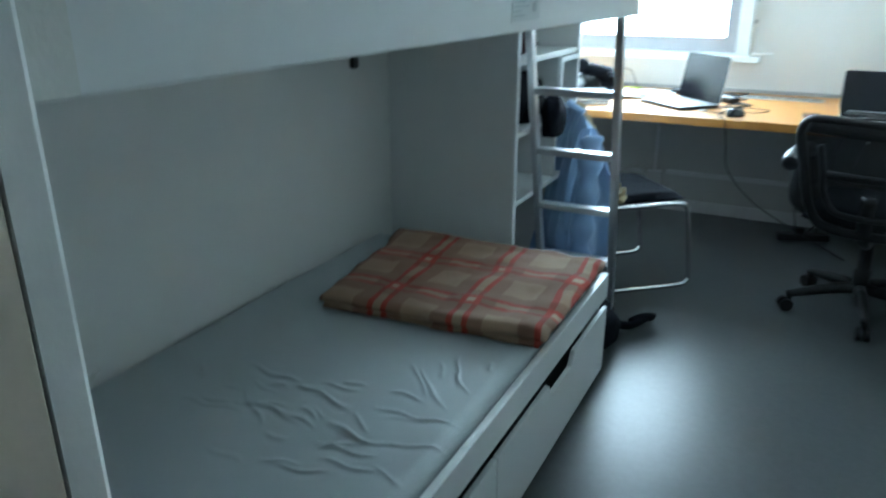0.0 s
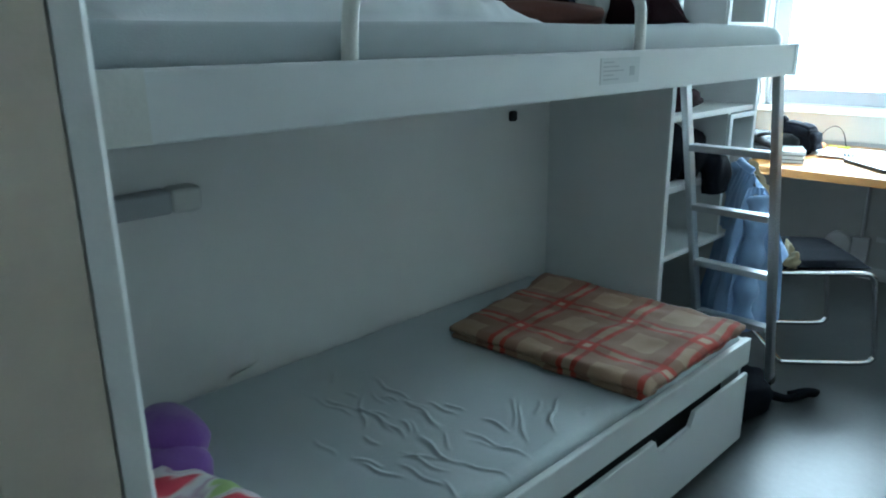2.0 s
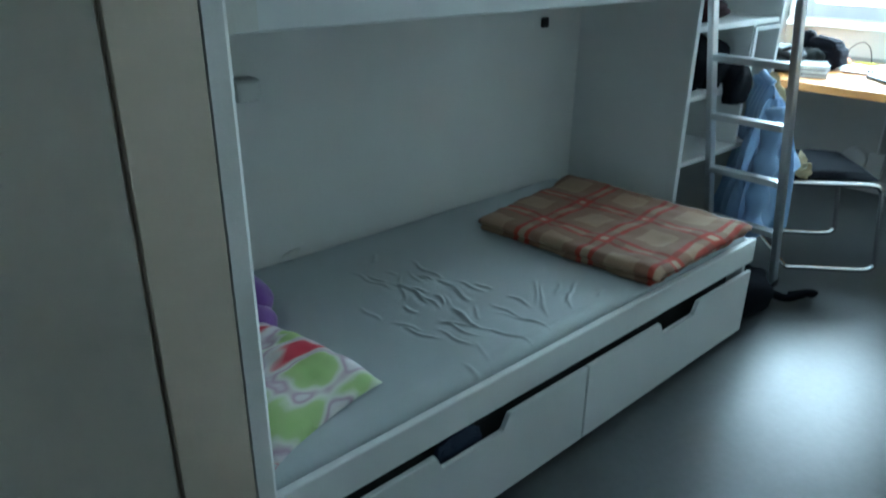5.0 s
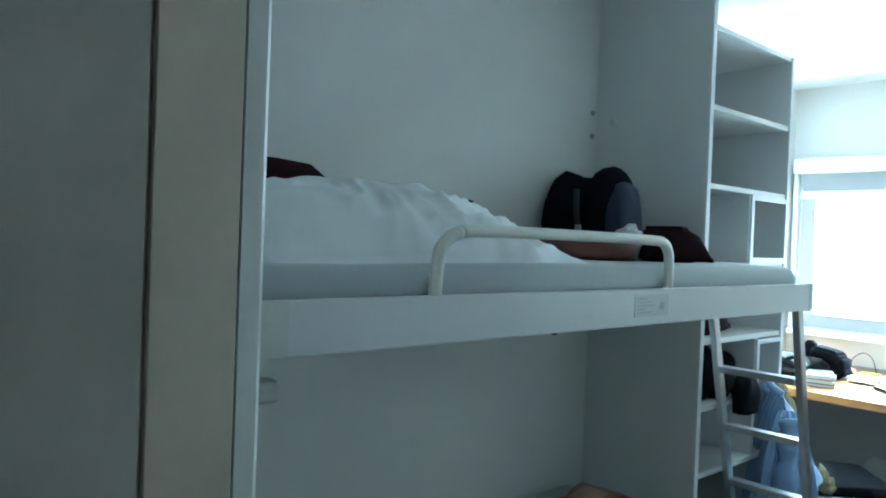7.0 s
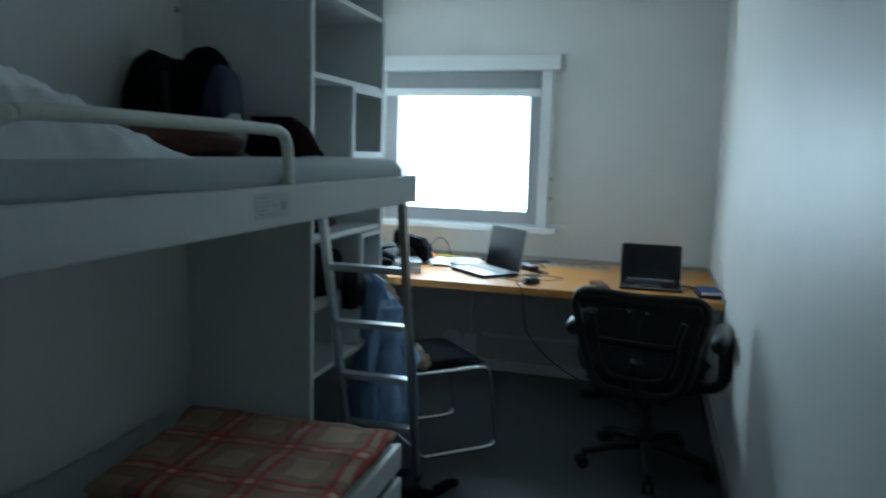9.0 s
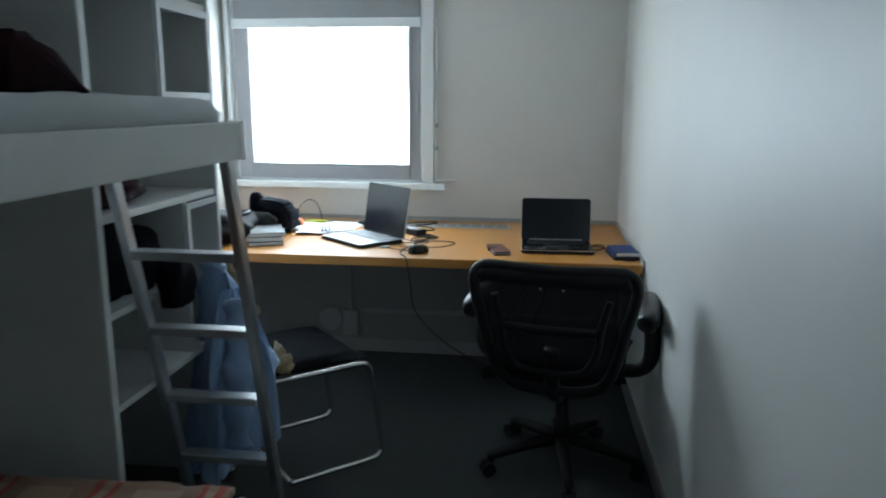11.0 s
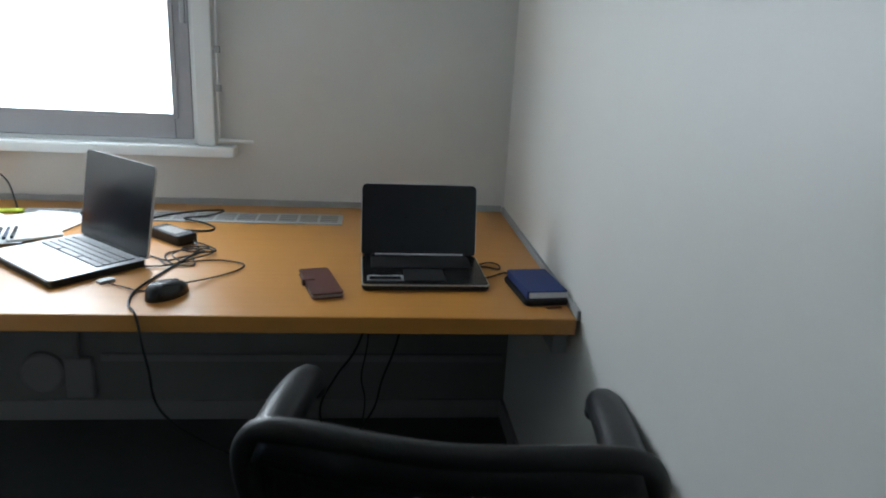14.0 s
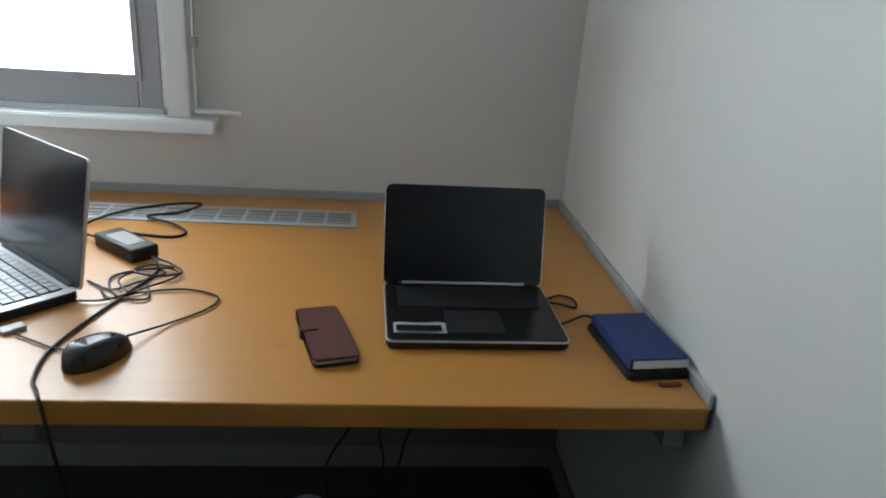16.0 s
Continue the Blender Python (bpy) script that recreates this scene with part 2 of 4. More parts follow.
# ---- more materials ----
PAPER = material("white_paper", (0.78, 0.79, 0.80), 0.7, var=0.04)
PILLOWW = material("white_cotton", (0.74, 0.76, 0.77), 0.85, var=0.05, bump=0.15, fine=300, sheen=0.3)
BLUEC = material("pale_blue_cotton", (0.33, 0.46, 0.70), 0.85, var=0.12, bump=0.2, fine=300, sheen=0.3)
TANC = material("tan_cloth", (0.42, 0.33, 0.18), 0.85, var=0.2, bump=0.3)
MAROON = material("dark_maroon_fabric", (0.030, 0.011, 0.014), 0.9, var=0.4, bump=0.3, spec=0.1)
BROWNB = material("brown_leather_bag", (0.13, 0.045, 0.03), 0.6, var=0.3)
NAVY = material("navy_nylon", (0.020, 0.034, 0.075), 0.7, var=0.3)
PURPLE = material("purple_fleece", (0.16, 0.05, 0.30), 0.85, var=0.15, sheen=0.4)
SILVER = material("silver_laptop_shell", (0.62, 0.63, 0.65), 0.32, metal=0.6, var=0.05)
KEYCAP = material("pale_key_plastic", (0.52, 0.53, 0.55), 0.32, var=0.06)
KEYB = material("dark_key_plastic", (0.10, 0.105, 0.11), 0.5, var=0.1)
SCREEN = material("dark_glossy_screen", (0.012, 0.013, 0.018), 0.2, var=0.1, bump=0.0)
BLACKG = material("black_gloss_shell", (0.012, 0.012, 0.013), 0.22, var=0.1, bump=0.02)
OXBLOOD = material("oxblood_leather", (0.085, 0.022, 0.016), 0.4, var=0.2, bump=0.2)
BLUEB = material("royal_blue_cover", (0.010, 0.032, 0.15), 0.55, var=0.12, bump=0.2)
GREYPL = material("grey_plastic", (0.38, 0.39, 0.40), 0.5, var=0.08)
LEATHER = material("black_grained_leather", (0.012, 0.013, 0.014), 0.55, var=0.3, bump=0.4, fine=220, spec=0.25)
YELLOW = material("yellow_green_plastic", (0.55, 0.65, 0.05), 0.4)
ORANGE = material("orange_plastic", (0.62, 0.17, 0.04), 0.5)
CHAIRPL = material("charcoal_armrest_plastic", (0.022, 0.022, 0.025), 0.4, var=0.15, spec=0.4)
STICK = material("faded_label_paper", (0.60, 0.62, 0.61), 0.6, var=0.05)
INK = material("pale_grey_print", (0.47, 0.50, 0.50), 0.7)
TAPE = material("yellowed_tape", (0.68, 0.68, 0.63), 0.5)
LAMPW = material("ivory_lamp_plastic", (0.58, 0.58, 0.55), 0.4, var=0.06)
# One even grey for the casing, darker than WALL.
CASING = material("grey_casing", (0.22, 0.212, 0.20), 0.6, var=0.1)
WALLD = material("dull_grey_paint", (0.30, 0.29, 0.28), 0.6)


def stripes_material(name, period, steps_x, steps_y, base):
    """A woven check: bands of colour across and along, over a base cloth."""
    m = bpy.data.materials.new(name)
    m.use_nodes = True
    n, l = m.node_tree.nodes, m.node_tree.links
    b = n["Principled BSDF"]
    co, sep = n.new("ShaderNodeTexCoord"), n.new("ShaderNodeSeparateXYZ")
    l.new(co.outputs["Object"], sep.inputs["Vector"])
    warp = n.new("ShaderNodeTexNoise")
    warp.inputs["Scale"].default_value = 5
    l.new(co.outputs["Object"], warp.inputs["Vector"])
    weave = n.new("ShaderNodeTexNoise")
    weave.inputs["Scale"].default_value, weave.inputs["Detail"].default_value = 260, 2
    l.new(co.outputs["Object"], weave.inputs["Vector"])
    outs = []
    for axis, steps in (("X", steps_x), ("Y", steps_y)):
        ma = n.new("ShaderNodeMath")
        ma.operation = "MULTIPLY_ADD"
        ma.inputs[1].default_value = 0.05
        l.new(warp.outputs["Fac"], ma.inputs[0])
        l.new(sep.outputs[axis], ma.inputs[2])
        mo = n.new("ShaderNodeMath")
        mo.operation = "DIVIDE"
        mo.inputs[1].default_value = period
        l.new(ma.outputs[0], mo.inputs[0])
        fr = n.new("ShaderNodeMath")
        fr.operation = "FRACT"
        l.new(mo.outputs[0], fr.inputs[0])
        r = n.new("ShaderNodeValToRGB")
        e = r.color_ramp.elements
        e[0].position, e[0].color = 0.0, (*base, 1)
        e[1].position, e[1].color = 1.0, (*base, 1)
        for pos, col in steps:
            k = e.new(pos)
            k.color = (*col, 1)
        l.new(fr.outputs[0], r.inputs["Fac"])
        outs.append(r)
    mx = n.new("ShaderNodeMix")
    mx.data_type = "RGBA"
    mx.blend_type = "DARKEN"
    mx.inputs["Factor"].default_value = 0.94
    l.new(outs[0].outputs["Color"], mx.inputs["A"])
    l.new(outs[1].outputs["Color"], mx.inputs["B"])
    l.new(mx.outputs["Result"], b.inputs["Base Color"])
    b.inputs["Roughness"].default_value = 0.92
    b.inputs["Sheen Weight"].default_value = 0.06
    bp = n.new("ShaderNodeBump")
    bp.inputs["Strength"].default_value, bp.inputs["Distance"].default_value = 0.35, 0.004
    l.new(weave.outputs["Fac"], bp.inputs["Height"])
    l.new(bp.outputs["Normal"], b.inputs["Normal"])
    return m


SAND, RED, BRN, PALE = (0.30, 0.20, 0.122), (0.33, 0.040, 0.020), (0.215, 0.118, 0.070), (0.42, 0.30, 0.195)
PLAID = stripes_material("checked_wool", 0.262,
                         [(0.16, SAND), (0.18, BRN), (0.34, BRN), (0.36, RED), (0.41, RED), (0.43, PALE), (0.50, PALE), (0.52, RED), (0.57, RED), (0.59, BRN), (0.74, BRN), (0.76, SAND)],
                         [(0.12, SAND), (0.14, BRN), (0.30, BRN), (0.32, RED), (0.37, RED), (0.39, PALE), (0.46, PALE), (0.48, RED), (0.53, RED), (0.55, BRN), (0.70, BRN), (0.72, SAND)], SAND)


def floral_material():
    m = bpy.data.materials.new("floral_cotton")
    m.use_nodes = True
    n, l = m.node_tree.nodes, m.node_tree.links
    b = n["Principled BSDF"]
    co, mp = n.new("ShaderNodeTexCoord"), n.new("ShaderNodeMapping")
    mp.inputs["Scale"].default_value = (6, 3, 3)
    l.new(co.outputs["Object"], mp.inputs["Vector"])
    t = n.new("ShaderNodeTexNoise")
    t.inputs["Scale"].default_value, t.inputs["Detail"].default_value = 2.2, 1.5
    l.new(mp.outputs["Vector"], t.inputs["Vector"])
    r = n.new("ShaderNodeValToRGB")
    e = r.color_ramp.elements
    e[0].position, e[0].color = 0.30, (0.55, 0.03, 0.06, 1)
    e[1].position, e[1].color = 0.70, (0.40, 0.56, 0.20, 1)
    for pos, col in ((0.38, (0.55, 0.06, 0.09)), (0.43, (0.62, 0.58, 0.55)), (0.48, (0.60, 0.56, 0.58)), (0.51, (0.42, 0.30, 0.38)), (0.55, (0.62, 0.63, 0.56)), (0.61, (0.42, 0.55, 0.22))):
        k = e.new(pos)
        k.color = (*col, 1)
    l.new(t.outputs["Fac"], r.inputs["Fac"])
    l.new(r.outputs["Color"], b.inputs["Base Color"])
    b.inputs["Roughness"].default_value = 0.85
    return m


FLORAL = floral_material()


def mesh_fabric():
    m = bpy.data.materials.new("black_chair_mesh")
    m.use_nodes = True
    b = m.node_tree.nodes["Principled BSDF"]
    b.inputs["Base Color"].default_value = (0.015, 0.015, 0.018, 1)
    b.inputs["Roughness"].default_value = 0.8
    n, l = m.node_tree.nodes, m.node_tree.links
    co, w = n.new("ShaderNodeTexCoord"), n.new("ShaderNodeTexChecker")
    w.inputs["Scale"].default_value = 420
    w.inputs["Color1"].default_value, w.inputs["Color2"].default_value = (1, 1, 1, 1), (0.72, 0.72, 0.72, 1)
    l.new(co.outputs["Object"], w.inputs["Vector"])
    l.new(w.outputs["Color"], b.inputs["Alpha"])
    return m


CHAIRMESH = mesh_fabric()


def glass_material():
    m = bpy.data.materials.new("window_glass")
    m.use_nodes = True
    b = m.node_tree.nodes["Principled BSDF"]
    b.inputs["Transmission Weight"].default_value = 1.0
    b.inputs["Roughness"].default_value = 0.0
    b.inputs["IOR"].default_value = 1.05
    return m


GLASS = glass_material()
SKYM = bpy.data.materials.new("overcast_sky")
SKYM.use_nodes = True
_b = SKYM.node_tree.nodes["Principled BSDF"]
_b.inputs["Base Color"].default_value = (0.8, 0.85, 0.9, 1)
_b.inputs["Emission Color"].default_value = (0.9, 0.96, 1.0, 1)
_b.inputs["Emission Strength"].default_value = SKY_GLOW

# ---- beyond the window ----
structure("backdrop", box(-14, 12, 16.0, 16.2, -8, 14), SKYM, "bright white overcast sky outside the window", "sky")

# ---- window ----
window = thing("window_1", "white-trimmed window with grey sash and raised roller blind", "window", kind="structure")
part("window_header", box(-1.965, -0.675, 4.775, YW, 2.02, 2.122, 0.004), TRIM, window, "white painted blind box over the window")
for x0, x1 in ((-1.96, WX0), (WX1, -0.728)):
    part("window_frame", box(x0, x1, 4.80, YW, 0.965, 2.02, 0.004), TRIM, window)
part("window_sill", prism([(4.765, 0.93), (YW, 0.93), (YW, 0.965), (4.775, 0.965)], -1.965, -0.66, "x", 0.004), TRIM, window, "white painted window sill")
# lining of the opening
ln = box(WX0, WX0 + 0.02, YW - 0.01, YW + 0.2, WZ0, WZ1)
box(WX1 - 0.02, WX1, YW - 0.01, YW + 0.2, WZ0, WZ1, bm=ln)
box(WX0, WX1, YW - 0.01, YW + 0.2, WZ0, WZ0 + 0.015, bm=ln)
part("window_lining", ln, TRIM, window)
sash = bmesh.new()
GX0, GX1, GZ0, GZ1 = -1.835, -0.872, 1.064, 1.93
box(WX0 + 0.02, GX0, 4.84, 4.885, WZ0 + 0.015, WZ1, 0.004, bm=sash)
box(GX1, WX1 - 0.02, 4.84, 4.885, WZ0 + 0.015, WZ1, 0.004, bm=sash)
box(GX0, GX1, 4.84, 4.885, WZ0 + 0.015, GZ0, 0.004, bm=sash)
box(GX0, GX1, 4.84, 4.885, GZ1, WZ1, 0.004, bm=sash)
part("sash", sash, SASH, window, "grey sash frame with a narrow bead")
bead = bmesh.new()
box(GX0 - 0.012, GX0 + 0.006, 4.833, 4.842, GZ0 - 0.012, GZ1, 0.002, bm=bead)
box(GX1 - 0.006, GX1 + 0.012, 4.833, 4.842, GZ0 - 0.012, GZ1, 0.002, bm=bead)
box(GX0, GX1, 4.833, 4.842, GZ0 - 0.012, GZ0 + 0.006, 0.002, bm=bead)
part("bead", bead, SASH, window)
pane = part("pane", box(GX0, GX1, 4.86, 4.866, GZ0, GZ1), GLASS, window, "clear glass pane")
pane.visible_shadow = False
part("roller_blind", box(WX0 + 0.025, WX1 - 0.025, 4.826, 4.830, 1.90, 2.03), BLIND, window, "grey roller blind fabric, almost fully raised")
part("blind_bar", box(WX0 + 0.015, WX1 - 0.015, 4.815, 4.835, 1.848, 1.903, 0.006), TRIM, window, "white bottom bar of the blind")
part("blind_cord", tube([(-0.708, 4.79, 2.02), (-0.706, 4.788, 1.5), (-0.709, 4.79, 1.0)], 0.0035, 6), TRIM, window, "white blind cord beside the frame")
for z in (1.17, 1.30):
    part("cord_clip", box(-0.718, -0.698, 4.783, 4.80, z - 0.012, z + 0.012, 0.003), GREYPL, window)
part("stay_handle", tube([(-0.712, 4.79, 0.988), (-0.65, 4.785, 0.988), (-0.592, 4.785, 0.986)], 0.007, 8), TRIM, window, "white blind pull lying on a hook")
part("window_catch", box(-0.835, -0.818, 4.822, 4.842, 1.38, 1.48, 0.004), GREYPL, window, "small grey window catch")

# ---- wall trims ----
structure("baseboard", box(XR - 0.014, XR, YB, 4.58, 0, 0.075, 0.003), SKIRT, "dark grey skirting along the side wall", "skirting")
structure("trim", box(XL, XR - 0.015, 4.568, 4.58, 0, 0.075, 0.003), WALLD, "dull grey skirting under the desk", "skirting")
structure("wall_casing", box(XL, XR, 4.58, YW, 0, DZ - 0.065), CASING, "grey boxed heater casing under the desk", "wall")

# ---- wardrobe beside the beds ----
XWD = -0.826
wardrobe = thing("wardrobe", "tall built-in wardrobe with plain grey laminate door", "wardrobe", at=pose(-1.4, -0.8, 0))
wardrobe.matrix_world = Matrix()
part("body", box(XL, XWD - 0.022, YB, 0.220, 0, H - 0.002), CREAM, wardrobe)
part("door", box(XWD - 0.02, XWD - 0.003, -0.60, 0.067, 0.06, H - 0.05, 0.002), GREYDOOR, wardrobe, "plain grey laminate wardrobe door")
part("door", box(XWD - 0.02, XWD - 0.003, -1.28, -0.608, 0.06, H - 0.05, 0.002), GREYDOOR, wardrobe, "plain grey laminate wardrobe door")
part("filler_panel", box(XWD - 0.02, XWD, 0.075, 0.200, 0, H - 0.004, 0.002), CREAM, wardrobe, "cream laminate filler panel")
part("edge_post", prism([(XWD - 0.02, 0.203), (XWD + 0.001, 0.203), (XWD + 0.002, 0.234), (XWD - 0.006, 0.2425), (XL + 0.16, 0.2425), (XL + 0.16, 0.222), (XWD - 0.02, 0.222)], 0, H - 0.004, "z", 0.0), WALL, wardrobe, "white end panel with a rounded front edge")

# ---- bookshelf ----
shelf = thing("bookshelf", "tall white built-in bookshelf, mostly empty", "bookshelf")
part("side_panel", box(XA, XS, YP, YP + 0.022, 0, H - 0.004, 0.002), MELAMINE, shelf, "full-height white side panel")
part("side_panel", box(XA, XS, YS - 0.022, YS, 0, 2.385, 0.002), MELAMINE, shelf)
part("back_panel", box(XA, XA + 0.008, YP + 0.022, YS - 0.022, 0.0, 2.385), MELAMINE, shelf)
for z in (0.575, 1.118, 1.43, 1.75, 2.066, 2.385):
    part("shelf_board", box(XA + 0.008, XS - 0.004, YP + 0.022, YS - 0.022, z - 0.022, z, 0.002), MELAMINE, shelf)
part("shelf_board", box(XA + 0.008, XS - 0.004, YP + 0.022, 2.885, 0.825, 0.847, 0.002), MELAMINE, shelf)
part("divider", box(XA + 0.008, XS - 0.006, 2.775, 2.795, 1.43, 1.728, 0.002), MELAMINE, shelf)
part("divider", box(XA + 0.008, XS - 0.006, 2.885, 2.907, 0.575, 1.096, 0.002), MELAMINE, shelf)
fr = box(XS - 0.004, XS + 0.006, YP, YP + 0.028, 0, H - 0.01, 0.002)
part("front_edge", fr, TRIM, shelf)
fr = box(XS - 0.004, XS + 0.006, 2.775, 2.80, 1.43, 1.728, 0.002)
box(XS - 0.004, XS + 0.006, YS - 0.03, YS, 1.43, 1.728, 0.002, bm=fr)
box(XS - 0.004, XS + 0.006, 2.80, YS - 0.03, 1.43, 1.455, 0.002, bm=fr)
box(XS - 0.004, XS + 0.006, 2.80, YS - 0.03, 1.704, 1.728, 0.002, bm=fr)
part("cupboard_frame", fr, TRIM, shelf, "white frame of a small open compartment")
part("front_edge", box(XS - 0.004, XS + 0.005, YS - 0.024, YS, 0, 2.385, 0.002), TRIM, shelf)
fr = box(XS - 0.004, XS + 0.006, 2.885, 2.909, 0.85, 1.09, 0.002)
box(XS - 0.004, XS + 0.006, 2.909, YS - 0.026, 1.07, 1.09, 0.002, bm=fr)
part("cupboard_frame", fr, TRIM, shelf)


# ---- soft shapes ----
def cushion(cx, cy, z0, lx, ly, h, seed, wrinkle=0.01, nx=36, ny=36, power=0.55, base=0.15):
    """A pillow: a puffed rectangle with drawn-in corners and folds."""
    def rim(u, v):
        a, b = 2 * u - 1, 2 * v - 1
        pull = 1 - 0.06 * (1 - abs(a) ** 3) * (abs(b) ** 4) - 0.06 * (1 - abs(b) ** 3) * (abs(a) ** 4)
        return a * pull, b * pull

    def puff(u, v):
        a, b = 2 * u - 1, 2 * v - 1
        return max(0.0, (1 - a ** 4) * (1 - b ** 4)) ** power

    def top(u, v):
        a, b = rim(u, v)
        f = puff(u, v)
        w = wrinkle * (nz(u * 7 + seed, v * 3, seed) + 0.6 * nz(u * 14, v * 5 + seed, 2)) * (0.3 + f)
        return (cx + a * lx / 2, cy + b * ly / 2, z0 + h * (base + (1 - base) * f) + w)

    def bottom(u, v):
        a, b = rim(u, v)
        return (cx + a * lx / 2, cy + b * ly / 2, z0 + h * base * (1 - puff(u, v)))
    return closed_sheet(nx, ny, top, bottom)


def lump(cx, cy, z0, rx, ry, h, seed, rough=0.25, n=28, tilt=0.0):
    """A slumped soft body with a flat base."""
    b = bmesh.new()
    bmesh.ops.create_uvsphere(b, u_segments=n, v_segments=n // 2, radius=1)
    for v in b.verts:
        d = v.co.copy()
        k = 1 + rough * nz(d.x * 1.6 + seed, d.y * 1.6, d.z * 1.6 + seed) + rough * 0.4 * nz(d.x * 4, d.y * 4 + seed, d.z * 4)
        x, y, z = d * k
        q = 0.82
        x = math.copysign(abs(x) ** q, x)
        y = math.copysign(abs(y) ** q, y)
        z = max(-0.75, z)
        zz = (z + 0.75) / 1.75
        v.co = (cx + x * rx + tilt * zz * h, cy + y * ry, z0 + zz * h)
    return b


# ---- lower bed ----
ZB = 0.408
bed = thing("bed_base", "white bed base with two full-length drawers", "bed")
part("body", box(XA, XF - 0.09, YN + 0.01, 2.26, 0.02, 0.25), MELAMINE, bed)
part("front_board", box(XF - 0.02, XF + 0.002, YN + 0.012, 2.285, 0.316, ZB, 0.004), MELAMINE, bed, "white front rail of the bed")
part("end_board", box(XA, XF - 0.022, 2.262, 2.284, 0.02, ZB - 0.006, 0.003), MELAMINE, bed)
part("slat_base", box(XA, XF - 0.022, YN + 0.012, 2.26, 0.318, 0.321), MELAMINE, bed)
# Near-black panel: shade in the drawer gaps and slots, put into its colour.
part("gap_shade_panel", box(XF - 0.085, XF - 0.075, YN + 0.02, 2.26, 0.03, 0.316), DARK, bed)


def drawer(y0, y1, s0, s1):
    """A drawer front with a scooped hand slot from s0 to s1."""
    zt, zl = 0.280, 0.232
    o = [(y0, 0.025), (y1, 0.025), (y1, zt), (s1, zt), (s1 - 0.022, zl), (s0 + 0.022, zl), (s0, zt), (y0, zt)]
    return prism(o, XF - 0.010, XF + 0.005, "x", 0.002)


for y0, y1, s0, s1 in ((0.295, 1.274, 0.68, 0.94), (1.281, 2.28, 1.66, 1.90)):
    d = part("drawer_front", drawer(y0, y1, s0, s1), MELAMINE, bed, "white drawer front with a cut-out hand slot")
part("drawer_content", lump(XF - 0.045, 0.80, 0.17, 0.022, 0.09, 0.09, 3), NAVY, bed, "dark blue cloth inside the drawer")

def crease_lines():
    """Pulled creases of the fitted sheet, in two fans with small side branches."""
    rnd = random.Random(12)
    out = []
    for cx, cy, sx, sy, ang, n in ((-1.33, 1.04, 0.12, 0.085, -0.16, 20), (-1.08, 1.02, 0.07, 0.08, 0.05, 11), (-1.03, 1.33, 0.05, 0.12, -0.9, 6), (-1.2, 0.82, 0.14, 0.05, 0.1, 4)):
        for _ in range(n):
            x, y, a = cx + rnd.gauss(0, sx), cy + rnd.gauss(0, sy), ang + rnd.gauss(0, 0.22)
            h = 0.5 * rnd.uniform(0.05, 0.20)
            dx, dy = h * math.cos(a), h * math.sin(a)
            out.append((x - dx, y - dy, x + dx, y + dy, rnd.uniform(0.35, 1.0)))
    return out


CREASES = crease_lines()


def crease_height(x, y, lines, amp):
    """Sharp ridges with a hollow along one side, bent a little on the way."""
    h = np.zeros_like(x)
    bx = x + 0.010 * np.sin(17 * y + 9 * x) + 0.004 * np.sin(63 * y)
    by = y + 0.012 * np.sin(15 * x - 7 * y) + 0.005 * np.sin(58 * x + 20 * y)
    for ax, ay, cx, cy, k in lines:
        dx, dy = cx - ax, cy - ay
        ll = dx * dx + dy * dy
        t = ((bx - ax) * dx + (by - ay) * dy) / ll
        q = ((bx - ax) * -dy + (by - ay) * dx) / math.sqrt(ll)
        fade = np.exp(-((t - 0.5) / 0.42) ** 4)
        h += amp * k * fade * (np.exp(-(q / 0.0055) ** 2) - 0.25 * np.exp(-((q + 0.012) / 0.010) ** 2))
    return h


def mattress(x0, x1, y0, y1, z0, z1, lines, amp, nx, ny):
    gx, gy = np.meshgrid(np.linspace(x0, x1, nx + 1), np.linspace(y0, y1, ny + 1), indexing="ij")
    e = np.clip(np.minimum.reduce([(gx - x0) / 0.045, (x1 - gx) / 0.045, (gy - y0) / 0.05, (y1 - gy) / 0.05]), 0, 1)
    gz = z1 + crease_height(gx, gy, lines, amp) - 0.035 * (1 - np.sqrt(1 - (1 - e) ** 2))
    gz += 0.003 * np.sin(5 * gx + 3 * gy) * np.sin(4 * gy + 1)

    def top(u, v):
        i, j = round(u * nx), round(v * ny)
        return (float(gx[i, j]), float(gy[i, j]), float(gz[i, j]))
    return closed_sheet(nx, ny, top, lambda u, v: (x0 + (x1 - x0) * u, y0 + (y1 - y0) * v, z0))


m1 = thing("mattress", "thin mattress in a creased grey fitted sheet", "mattress")
part("fitted_sheet", mattress(-1.825, -0.900, 0.25, 2.255, 0.334, 0.434, CREASES, 0.0040, 330, 620), SHEET, m1, smooth=True)
part("mattress_base", box(-1.82, -0.908, 0.255, 2.25, 0.322, 0.334, 0.004), SHEET, m1)

# folded blanket
bl = thing("blanket", "folded checked wool blanket in red, brown and beige", "blanket", at=pose(-1.245, 1.868, 0.432, 0, 0, 4))


